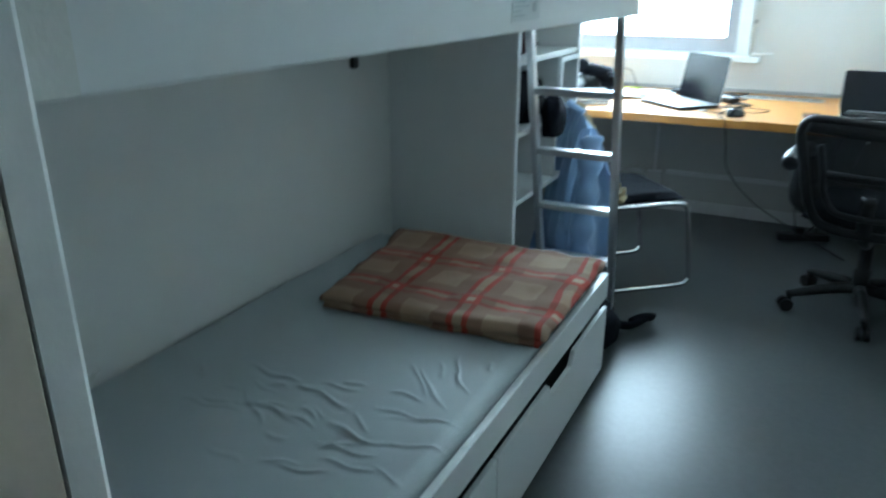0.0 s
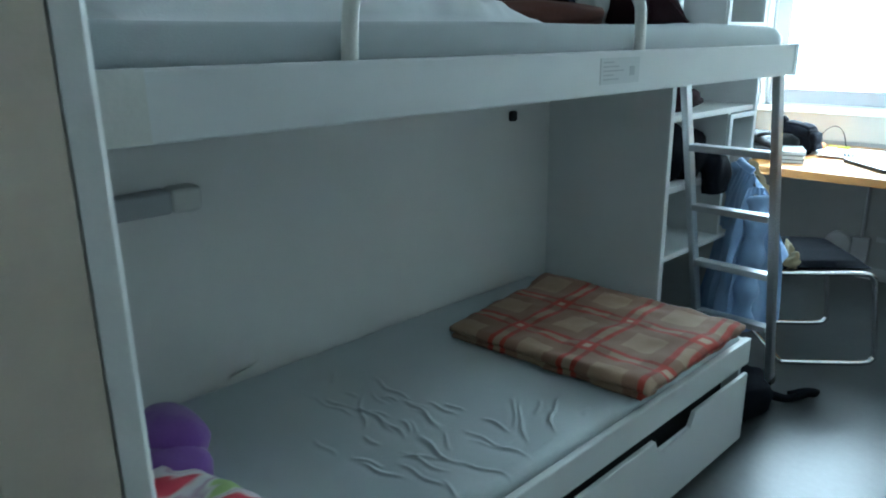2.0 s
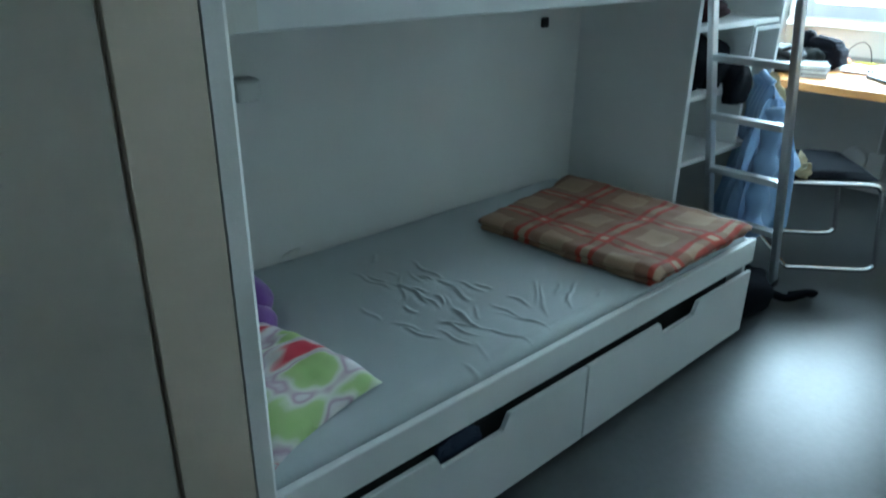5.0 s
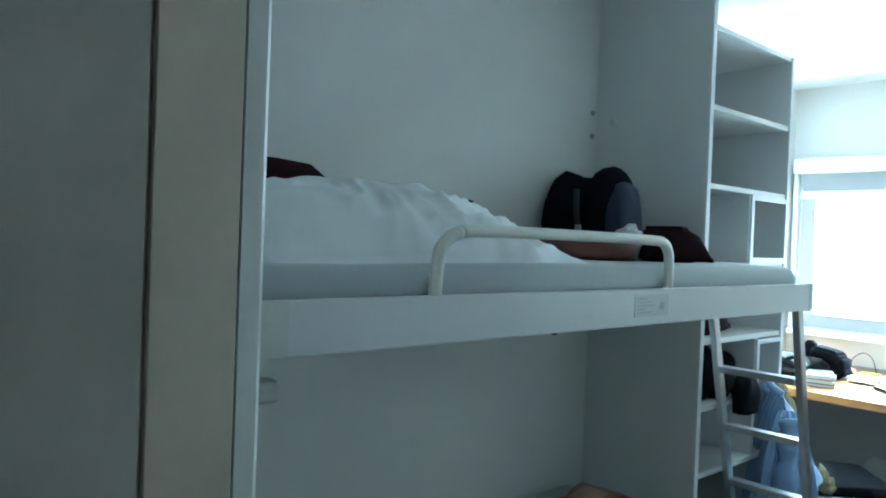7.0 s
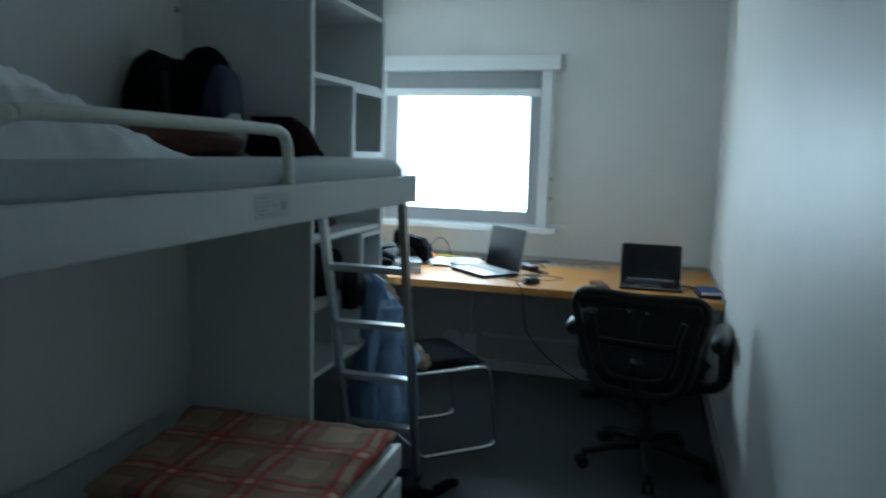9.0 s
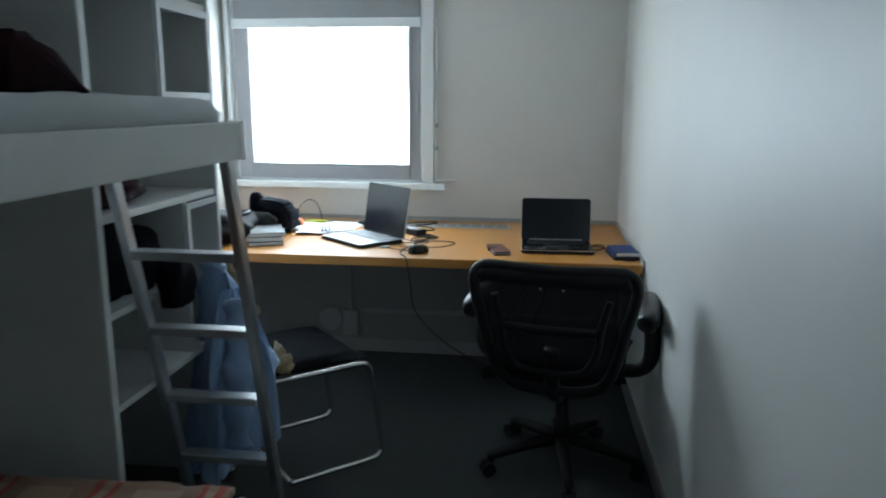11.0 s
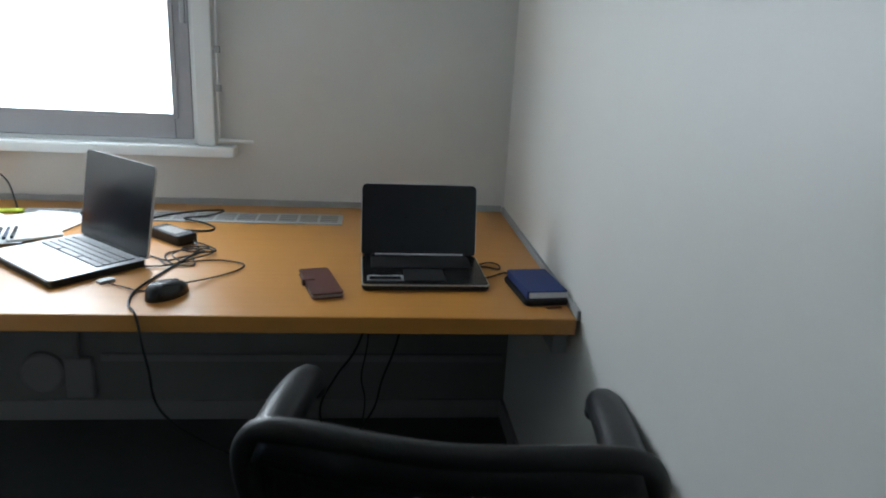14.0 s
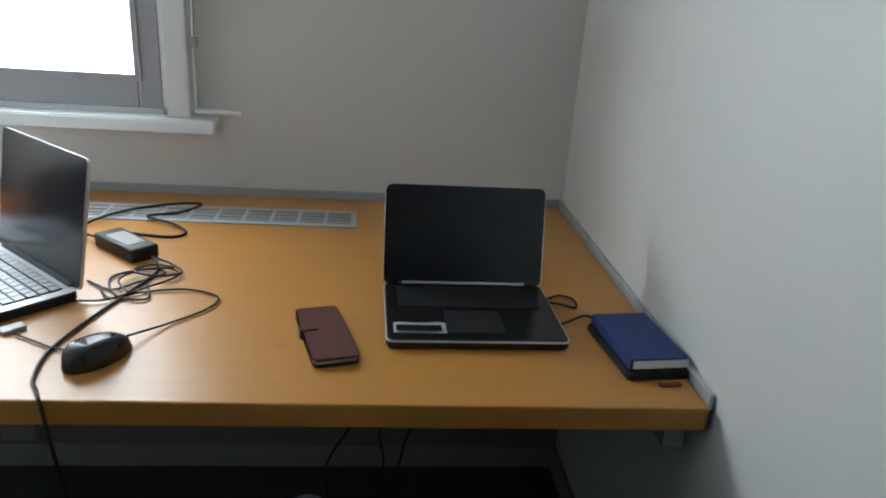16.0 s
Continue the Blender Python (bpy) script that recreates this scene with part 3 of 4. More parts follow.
def blanket_layer(z0, h, inset, seed, shift):
    def xy(u, v):
        a, b = 2 * u - 1, 2 * v - 1
        k = 0.012 * nz(u * 6 + seed, v * 6, 3) + 0.006 * nz(u * 17, v * 17, seed)
        x, y = a * (0.378 - inset) + shift, b * (0.318 - inset * 0.5)
        x += 0.02 * a * b
        return x + k, y + k

    def drape(u, v):
        a = 2 * u - 1
        b = 2 * v - 1
        return -0.010 * max(0, a - 0.8) / 0.2 * max(0, -b) + 0.022 * max(0, b) ** 2 * (0.6 - 0.4 * a)

    def top(u, v):
        x, y = xy(u, v)
        a, b = 2 * u - 1, 2 * v - 1
        e = min(1.0, (1 - abs(a)) / 0.04, (1 - abs(b)) / 0.04)
        r = 0.5 + 0.5 * math.sqrt(max(0.0, 1 - (1 - e) ** 2))
        return (x, y, z0 + h * r + 0.008 * nz(u * 3 + seed, v * 3, 5) + 0.012 * nz(u * 7 + seed, v * 6, 9) * (0.4 + 0.6 * u) + 0.004 * nz(u * 19, v * 15, seed) + drape(u, v))

    def bottom(u, v):
        x, y = xy(u, v)
        return (x, y, z0 + 0.002 * nz(u * 3, v * 3, seed))
    return closed_sheet(44, 40, top, bottom)


for z0, h, inset, seed, shift in ((0.004, 0.022, 0.012, 1, -0.005), (0.028, 0.026, 0.0, 7, 0.0)):
    part("fold", blanket_layer(z0, h, inset, seed, shift), PLAID, bl, smooth=True)

# pillows at the near end
tagged(part("pillow", cushion(0, 0, 0, 0.5, 0.34, 0.11, 4, 0.012), FLORAL, smooth=True), "striped and floral pillow in green, pink and red", "pillow").matrix_world = pose(-1.205, 0.405, 0.428, 4, 0, 12)
tagged(part("plush_cushion", merged(lump(0, 0, 0, 0.12, 0.095, 0.12, 2, 0.12), lump(-0.07, 0.04, 0.04, 0.105, 0.085, 0.12, 5, 0.12)), PURPLE, smooth=True), "rounded purple fleece cushion on the bed", "cushion").matrix_world = pose(-1.43, 0.475, 0.430)

tagged(part("tape_tab", sheet(8, 8, lambda u, v: (XA + 0.004 + 0.03 * v * v + 0.006 * nz(u * 5, v * 5, 3), 0.84 + 0.075 * u + 0.02 * v, 0.428 + 0.045 * v * (0.6 + 0.4 * u) + 0.006 * nz(u * 4, v * 4, 7))), TAPE, smooth=True), "crumpled scrap of clear tape above the mattress", "tape")

# reading lamp on the alcove wall
lamp = thing("wall_lamp", "small ivory bed lamp with rounded end, switched off", "lamp")
part("housing", box(XA, XA + 0.065, 0.44, 0.715, 0.975, 1.035, 0.012, 3), GREYPL, lamp)
part("end_cap", box(XA, XA + 0.07, 0.716, 0.80, 0.972, 1.042, 0.02, 4), LAMPW, lamp, "ivory rounded end cap")
tagged(part("wall_hook", prism([(2.12, 1.09), (2.155, 1.09), (2.155, 1.13), (2.12, 1.13)], XA, XA + 0.02, "x", 0.004), BLACKP), "small black clip on the alcove wall", "hook")
for z in (2.075, 1.971):
    tagged(part("wall_hook", lathe([(0.012, 0), (0.012, 0.006), (0.008, 0.012)], 12), GREYPL), "small grey screw cap in the corner", "hook", group="caps in the corner").matrix_world = pose(XA, 2.355, z, 0, 90, 0)
tagged(part("wall_hook", lathe([(0.016, 0), (0.016, 0.006), (0.010, 0.014)], 14), LAMPW), "small white round hook on the panel", "hook").matrix_world = pose(-1.745, YP, 2.03, 90, 0, 0)

# ---- upper bunk ----
bunk = thing("upper_bunk", "white upper bunk with deep front board", "bunk bed")
part("front_board", box(XF - 0.028, XF, YN + 0.008, 2.384, 1.283, 1.376, 0.004), MELAMINE, bunk, "white front board with rounded edges")
part("end_board", box(XS + 0.01, XF - 0.03, 2.362, 2.384, 1.283, 1.371, 0.003), MELAMINE, bunk)
part("end_cap", box(XF - 0.034, XF + 0.003, 2.362, 2.391, 1.281, 1.378, 0.004), TRIM, bunk, "white plastic corner cap")
part("base_panel", box(XA, XF - 0.03, YN + 0.012, 2.36, 1.285, 1.30), MELAMINE, bunk)
part("tape_strip", box(XF, XF + 0.002, YN + 0.012, YN + 0.075, 1.285, 1.376), TAPE, bunk, "yellowed tape at the end of the board")
st = part("label", box(XF, XF + 0.0015, 1.29, 1.445, 1.306, 1.362), STICK, bunk, "faded instruction label with unreadable lines")
for k in range(5):
    part("print_line", box(XF + 0.0016, XF + 0.0022, 1.30, 1.34 + 0.02 * (k % 3), 1.351 - k * 0.009, 1.354 - k * 0.009), INK, st)
part("print_box", box(XF + 0.0016, XF + 0.0022, 1.405, 1.425, 1.322, 1.342), INK, st)
m2 = thing("mattress", "mattress in a grey sheet on the upper bunk", "mattress")
part("fitted_sheet", mattress(-1.825, -0.915, 0.25, 2.352, 1.312, 1.434, [(-1.1, 1.9, -0.95, 2.0, 1.0), (-1.2, 2.05, -0.95, 2.12, 0.8)], 0.006, 60, 140), SHEET, m2, smooth=True)
part("mattress_base", box(-1.82, -0.92, 0.255, 2.346, 1.302, 1.312, 0.003), SHEET, m2)
rail = thing("guard_rail", "white enamelled tube guard rail on the upper bunk", "rail")
XG = -0.895
rp = smooth_path([(XG, 0.638, 1.33), (XG, 0.645, 1.44), (XG, 0.658, 1.475), (XG, 0.703, 1.50), (XG, 0.80, 1.505), (XG, 1.10, 1.505), (XG, 1.38, 1.503), (XG, 1.442, 1.497), (XG, 1.467, 1.475), (XG, 1.474, 1.44), (XG, 1.477, 1.33)], 6)
part("post", tube(rp[:19], 0.0135, 12), RAILW, rail, smooth=True)
part("top_bar", tube(rp[18:43], 0.0135, 12), RAILW, rail, smooth=True)
part("post", tube(rp[42:], 0.0135, 12), RAILW, rail, smooth=True)

# bedding and bags on the upper bunk


def big_pillow():
    """A long slumped pillow: high at one end, flattening to a drawn-in corner, with pulled folds."""
    L, W = 1.05, 0.60

    def xy(u, v):
        a, b = 2 * u - 1, 2 * v - 1
        w = W / 2 * (1 - 0.25 * max(0, b) ** 2)
        x = a * w * (1 - 0.05 * (1 - abs(a)) * b * b) + 0.05 * max(0, b) ** 2
        return x + 0.012 * nz(u * 5, v * 8, 3), b * L / 2 * (1 - 0.04 * (1 - a ** 4) * abs(b) ** 3)

    def puff(u, v):
        a, b = 2 * u - 1, 2 * v - 1
        body = max(0.0, 1 - abs(a) ** 2.4) ** 0.75 * max(0.0, 1 - b ** 6) ** 0.6
        return body * (0.94 - 0.10 * b - 0.76 * max(0, b) ** 1.05 - 0.12 * max(0, -b - 0.3))

    def folds(u, v):
        """Creases drawn towards the flat end, and slack ones along the front."""
        ang = math.atan2(u - 0.62, 1.12 - v)
        pull = (1 - abs(math.sin(ang * 13 + 2.6 * nz(u * 2.5, v * 3, 8)))) ** 2 * min(1, max(0, (v - 0.38) / 0.3)) * (1 - 0.5 * v)
        slack = (1 - abs(nz(u * 3.2 + v * 4, v * 7 - u * 3, 6)) * 2.2) * max(0, u - 0.45) * min(1, max(0, (v - 0.15) / 0.2))
        fine = (1 - 2.4 * abs(nz(u * 6 - v * 3, v * 15 + u * 5, 4))) * min(1, max(0, (v - 0.1) / 0.25))
        return 0.034 * pull + 0.036 * slack + 0.010 * fine

    def top(u, v):
        x, y = xy(u, v)
        f = puff(u, v)
        return (x, y, 0.012 + 0.182 * f + (folds(u, v) + 0.010 * nz(u * 3, v * 4, 2) + 0.004 * nz(u * 12, v * 16, 5)) * min(1, 2.2 * f))

    def bottom(u, v):
        x, y = xy(u, v)
        return (x, y, 0.006 + 0.006 * (1 - puff(u, v)))
    return closed_sheet(90, 180, top, bottom)


tagged(part("pillow", big_pillow(), PILLOWW, smooth=True), "large white crumpled pillow with folds", "pillow").matrix_world = pose(-1.27, 0.82, 1.418, 0, 0, 3)
tagged(part("jacket", lump(-1.66, 0.52, 1.42, 0.13, 0.40, 0.275, 11, 0.3), MAROON, smooth=True), "dark maroon jacket heaped behind the pillow", "clothes")
hp = thing("headphones", "black over-ear headphones lying behind the pillow", "headphones")
for y in (1.36, 1.53):
    part("ear_cup", lump(-1.76, y, 1.425, 0.035, 0.05, 0.21, y, 0.05), BLACKP, hp, smooth=True)
part("headband", tube(smooth_path([(-1.77, 1.36, 1.56), (-1.78, 1.40, 1.62), (-1.78, 1.48, 1.62), (-1.77, 1.53, 1.57)], 6), 0.010, 8), BLACKP, hp, smooth=True)
bp1 = thing("backpack", "black backpack with dark blue side panels", "backpack")
part("body", merged(lump(-1.73, 2.10, 1.425, 0.115, 0.11, 0.355, 21, 0.2, 32), lump(-1.55, 2.12, 1.425, 0.10, 0.11, 0.345, 24, 0.2, 32)), BLACKF, bp1, smooth=True)
part("side_pocket", lump(-1.46, 2.08, 1.425, 0.045, 0.09, 0.30, 26, 0.2), NAVY, bp1, "dark blue side pocket", smooth=True)
part("strap", tube(smooth_path([(-1.62, 1.985, 1.70), (-1.60, 1.965, 1.60), (-1.585, 1.97, 1.50), (-1.57, 1.97, 1.44)], 6), 0.012, 8, flat=0.5), BLACKP, bp1)
part("buckle", box(-1.60, -1.575, 1.955, 1.968, 1.53, 1.56, 0.004), GREYPL, bp1)
tagged(part("leather_bag", lump(-1.52, 1.83, 1.415, 0.26, 0.14, 0.105, 31, 0.2), BROWNB, smooth=True), "flat dark brown leather bag on the bunk", "bag")
tagged(part("plastic_bag", lump(-1.335, 1.93, 1.425, 0.045, 0.055, 0.135, 35, 0.5), STICK, smooth=True), "small crumpled white plastic bag", "bag")
tagged(part("cap", prism([(1.93, 1.425), (2.18, 1.425), (2.185, 1.445), (2.06, 1.525), (1.985, 1.568), (1.95, 1.55)], -1.31, -1.13, "x", 0.02), MAROON, smooth=True), "dark maroon folded cloth on the bunk", "cloth")

# ---- ladder ----
ladder = thing("ladder", "aluminium bunk ladder leaning on the end of the bunk", "ladder")
LA, LB = (2.415, 1.29), (2.825, 0.004)


def on_ladder(z):
    return LA[0] + (LA[1] - z) / (LA[1] - LB[1]) * (LB[0] - LA[0])


for xa, xb in ((-1.265, -1.30), (-0.937, -0.985)):
    d = 0.022
    o = [(LA[0] - d, LA[1]), (LA[0] + d, LA[1]), (LB[0] + d, LB[1]), (LB[0] - d, LB[1])]
    b = prism(o, -0.0125, 0.0125, "x", 0.003)
    for v in b.verts:
        k = (LA[1] - v.co.z) / (LA[1] - LB[1])
        v.co.x += xa + (xb - xa) * k
    part("stile", b, ALU, ladder)
    part("foot_cap", box(xb - 0.015, xb + 0.015, LB[0] - 0.026, LB[0] + 0.026, 0, 0.03, 0.004), BLACKP, ladder, "black rubber foot")
for z in (1.003, 0.758, 0.514, 0.271):
    k = (LA[1] - z) / (LA[1] - LB[1])
    y = on_ladder(z)
    part("rung", box(-1.265 - 0.035 * k + 0.012, -0.937 - 0.048 * k - 0.012, y - 0.027, y + 0.027, z - 0.014, z + 0.012, 0.005), ALU, ladder)

# ---- things on the bookshelf ----
tagged(part("rucksack", merged(lump(-1.47, 2.57, 0.566, 0.15, 0.14, 0.24, 41, 0.18), lump(-1.40, 2.70, 0.566, 0.10, 0.12, 0.2, 44, 0.2)), BLACKF, smooth=True), "black rucksack slumped on a low shelf", "bag").matrix_world = pose(0, 0, 0.282)
tagged(part("black_cloth", lump(-1.258, 2.73, 0.79, 0.040, 0.085, 0.17, 47, 0.3), BLACKF, smooth=True), "black cloth bundle hanging over a shelf", "clothes")
tagged(part("folded_clothes", lump(-1.46, 2.62, 1.119, 0.13, 0.17, 0.10, 49, 0.25), MAROON, smooth=True), "dark folded clothes on a shelf", "clothes")

# ---- bag on the floor beside the ladder ----
fb = thing("floor_bag", "black soft bag with straps lying on the floor", "bag")
part("body", lump(-1.00, 2.46, 0, 0.13, 0.16, 0.20, 52, 0.25), BLACKF, fb, smooth=True)
part("strap", tube(smooth_path([(-0.93, 2.55, 0.10), (-0.89, 2.63, 0.05), (-0.85, 2.68, 0.035), (-0.80, 2.73, 0.06), (-0.79, 2.77, 0.045), (-0.83, 2.80, 0.025), (-0.86, 2.72, 0.03)], 6), 0.022, 8, flat=0.6), BLACKF, fb, smooth=True)

# ---- visitor chair with a shirt ----
vc = thing("visitor_chair", "black cantilever chair on a chrome tube frame", "chair", at=pose(-0.93, 3.442, 0, 0, 0, -48.5))


def sled(s):
    """One side of the chrome frame; local y is the way the chair faces."""
    return smooth_path([(s * 0.12 + 0.11, -0.525, 0.765), (s * 0.13 + 0.10, -0.505, 0.62), (s * 0.15 + 0.08, -0.475, 0.47), (s * 0.19 + 0.03, -0.425, 0.425), (s * 0.235, -0.25, 0.425), (s * 0.235, -0.045, 0.425), (s * 0.235, 0.0, 0.408),
                        (s * 0.235, 0.015, 0.36), (s * 0.235, 0.055, 0.08), (s * 0.235, 0.05, 0.03), (s * 0.235, 0.0, 0.012), (s * 0.235, -0.25, 0.012), (s * 0.235, -0.335, 0.012)], 5)


for s in (-1, 1):
    part("frame_tube", tube(sled(s), 0.0115, 10), CHROME, vc, smooth=True)
part("rear_bar", tube([(-0.235, -0.335, 0.012), (0.235, -0.335, 0.012)], 0.0115, 10), CHROME, vc)
part("seat", cushion(0, -0.21, 0.425, 0.46, 0.41, 0.05, 61, 0.002, 20, 20, 0.25, 0.4), BLACKF, vc, smooth=True)
bk = cushion(0.11, 0, 0, 0.25, 0.27, 0.035, 63, 0.002, 20, 16, 0.25, 0.4)
bmesh.ops.transform(bk, matrix=pose(0, -0.505, 0.625, 98, 0, 0), verts=bk.verts)
part("backrest", bk, BLACKF, vc, smooth=True)


def shirt_top(a):
    """The ridge of the shirt over the chair back: peaked at one end."""
    return 0.866 - 0.045 * a - 0.09 * max(0, abs(a) - 0.5)


def shirt_fall(side):
    """One hanging side of the shirt; side -1 is behind the chair back, 1 over the seat."""
    def fn(u, v):
        a = 2 * u - 1
        top = shirt_top(a)
        hem = 0.10 if side < 0 else 0.47
        x = 0.125 + a * (0.105 + 0.085 * v) + 0.012 * math.sin(7 * a + 1) * v
        fold = 0.5 + 0.5 * math.sin(a * 11 + 1.5 * math.sin(v * 3))
        y = -0.520 + side * (0.024 * min(1, v * 6) + 0.085 * v) + side * 0.04 * fold * v + 0.012 * nz(a * 4, v * 5, 7 + side)
        z = top + (hem + 0.05 * math.sin(3 * a) - top) * v
        return (x, y, z)
    return fn


shirt = thing("shirt", "pale blue cotton shirt hung over a chair back", "clothes", at=pose(-0.93, 3.442, 0, 0, 0, -48.5))
part("back_panel", sheet(60, 50, shirt_fall(-1)), BLUEC, shirt, smooth=True)
part("front_panel", sheet(60, 30, shirt_fall(1)), BLUEC, shirt, smooth=True)
for s in (-1, 1):
    z0 = shirt_top(s) - 0.02
    pth = smooth_path([(0.125 + s * 0.109, -0.510, z0), (0.125 + s * 0.139, -0.515, z0 - 0.08), (0.125 + s * 0.146, -0.525, z0 - 0.22), (0.125 + s * 0.145, -0.535, z0 - 0.38), (0.125 + s * 0.141, -0.540, z0 - 0.52)], 6)
    part("sleeve", tube(pth, [0.05 + 0.012 * math.sin(k * 1.1) for k in range(len(pth))], 14, flat=0.62), BLUEC, shirt, smooth=True)


def end_flap(u, v):
    """The shirt front that hangs down past the end of the chair back."""
    a = 2 * u - 1
    wide = 0.03 + 0.085 * min(1, v * 2.2) ** 0.7
    y = -0.520 + a * wide + 0.03 * v
    x = 0.230 + 0.02 * v + 0.015 * math.sin(a * 7 + 2 * v) * v + 0.03 * v * (1 - v) + 0.01 * nz(a * 3, v * 5, 3)
    z = shirt_top(1) + 0.02 + (0.15 + 0.05 * a - shirt_top(1)) * v
    return (x, y, z)


part("hanging_front", sheet(36, 50, end_flap), BLUEC, shirt, smooth=True)
part("collar", tube(smooth_path([(0.03, -0.525, 0.872), (0.075, -0.55, 0.885), (0.13, -0.545, 0.872), (0.18, -0.525, 0.855)], 6), 0.016, 10, flat=0.5), BLUEC, shirt, smooth=True)


def scarf_strip(u, v):
    """A ruffled strip that falls over the chair back beside the shirt."""
    p = Vector((-1.255, 3.045, 0.885)).lerp(Vector((-1.150, 3.085, 0.660)), v)
    w = 0.012 + 0.012 * math.sin(math.pi * min(1, 0.2 + v)) + 0.008 * nz(v * 9, u, 2)
    r = 0.012 * math.sin(u * 9 + v * 13) + 0.010 * nz(u * 4, v * 8, 5)
    return (p.x + (2 * u - 1) * w * 0.75 + r * 0.6, p.y + (2 * u - 1) * w * 0.55 + r, p.z + 0.014 * nz(u * 5, v * 6, 9))


scarf = thing("scarf", "crumpled tan cloth hanging over the chair back", "scarf")
part("cloth", closed_sheet(18, 48, scarf_strip, lambda u, v: tuple(Vector(scarf_strip(u, v)) + Vector((-0.005, 0.006, -0.002)))), TANC, scarf, smooth=True)
tagged(part("crumpled_cloth", merged(lump(-1.045, 3.075, 0.440, 0.034, 0.03, 0.06, 71, 0.7), lump(-1.07, 3.09, 0.465, 0.022, 0.022, 0.075, 73, 0.7)), TANC, smooth=True), "crumpled tan cloth on the edge of the chair seat", "cloth")
tagged(part("shoulder_pouch", merged(lump(-1.40, 3.32, 0.68, 0.05, 0.045, 0.13, 77, 0.3), lump(-1.385, 3.335, 0.62, 0.04, 0.04, 0.14, 78, 0.3)), BLACKF, smooth=True), "small black pouch hung over the chair back corner", "bag")

# ---- desk ----
desk = thing("desk", "built-in beech laminate desk along the window wall", "desk")
part("desktop", box(XL + 0.002, XR - 0.012, DY, YW - 0.014, DZ - 0.044, DZ, 0.004), WOOD, desk)
part("back_strip", box(XL + 0.002, XR - 0.012, YW - 0.013, YW - 0.001, DZ - 0.01, DZ + 0.022, 0.002), GREYPL, desk, "grey plastic strip along the wall")
part("side_strip", box(XR - 0.011, XR - 0.001, DY + 0.01, YW - 0.014, DZ - 0.01, DZ + 0.018, 0.002), GREYPL, desk, "grey plastic strip along the wall")
part("bracket", box(XR - 0.05, XR - 0.012, DY + 0.06, 4.57, DZ - 0.12, DZ - 0.06, 0.003), GREYPL, desk)
part("support_panel", box(XL + 0.004, XL + 0.026, DY + 0.05, 4.57, 0.0, DZ - 0.06, 0.002), MELAMINE, desk)

vent = thing("vent_grille", "grey metal air vent let into the desk top", "vent")
VX0, VX1, VY0, VY1 = -1.35, -0.270, 4.590, 4.722
part("frame", box(VX0, VX1, VY0, VY1, DZ, DZ + 0.003, 0.001), GREYPL, vent)
nslot = 15
step = (VX1 - VX0 - 0.02) / nslot
for k in range(nslot):
    x = VX0 + 0.014 + k * step
    part("opening", box(x, x + step - 0.010, VY0 + 0.022, VY1 - 0.022, DZ + 0.0035, DZ + 0.0045), SKIRT, vent)
    for j in range(3):
        yy = VY0 + 0.04 + j * 0.027
        part("slat", box(x, x + step - 0.010, yy, yy + 0.008, DZ + 0.005, DZ + 0.0065), WALLD, vent)


def rounded_plate(w, d, h, r, z0=0.0, edge=0.002):
    """A flat plate with round corners, its back edge on y = 0."""
    o = []
    for cx, cy, a0 in ((w / 2 - r, -r, 0), (-w / 2 + r, -r, 90), (-w / 2 + r, -d + r, 180), (w / 2 - r, -d + r, 270)):
        for k in range(5):
            a = radians(a0 + k * 22.5)
            o.append((cx + r * math.cos(a), cy + r * math.sin(a)))
    return prism(o, z0, z0 + h, "z", edge)


def laptop(name, label, at, w, d, hs, tilt, base_mat, lid_mat, deck_mat, keys):
    t = thing(name, label, "laptop", at=at)
    part("base", rounded_plate(w, d, 0.017, 0.014, 0.002), base_mat, t)
    part("deck", rounded_plate(w - 0.008, d - 0.006, 0.0012, 0.012, 0.0185, 0.0), deck_mat, t)
    m = pose(0, 0.002, 0.017, tilt)

    def stand(b):
        bmesh.ops.transform(b, matrix=m @ pose(0, 0, 0, 0, 0, 0) @ Matrix.Rotation(radians(90), 4, "X") @ pose(0, hs, 0), verts=b.verts)
        return b
    lid = part("lid", stand(rounded_plate(w, hs, 0.007, 0.013, -0.006)), lid_mat, t)
    part("screen", stand(rounded_plate(w - 0.006, hs - 0.004, 0.0012, 0.011, 0.0012, 0.0)), SCREEN, lid, "dark glossy screen, switched off")
    part("hinge", tube([(-w / 2 + 0.03, 0.001, 0.018), (w / 2 - 0.03, 0.001, 0.018)], 0.007, 10), base_mat, t)
    if keys:
        kb = part("keyboard_well", box(-w * 0.425, w * 0.425, -0.126, -0.018, 0.0202, 0.0208), SCREEN, t)
        me = None
        kw = w * 0.85 / 14.5
        for r in range(5):
            for c in range(14):
                x, y = -w * 0.42 + (c + 0.5) * kw * 1.03, -0.029 - r * 0.0215
                if r == 4 and 4 <= c <= 8:
                    if c != 6:
                        continue
                    k = part("key", box(-kw * 2.2, kw * 2.2, -0.0088, 0.0088, 0, 0.002, 0.0006, 1), KEYCAP, t)
                elif me is None:
                    k = part("key", box(-kw * 0.43, kw * 0.43, -0.0088, 0.0088, 0, 0.002, 0.0006, 1), KEYCAP, t)
                    me = k.data
                else:
                    k = new("key", me)
                    k.parent = t
                k.location = (x, y, 0.021)
        part("touchpad", box(-0.05, 0.05, -d + 0.03, -0.140, 0.0200, 0.0207), SILVER, t)
    else:
        part("keyboard", box(-w * 0.42, w * 0.42, -0.115, -0.016, 0.0200, 0.0215, 0.001), BLACKP, t)
        part("touchpad", box(-0.055, 0.055, -d + 0.03, -0.13, 0.0200, 0.0206), BLACKP, t)
    return t


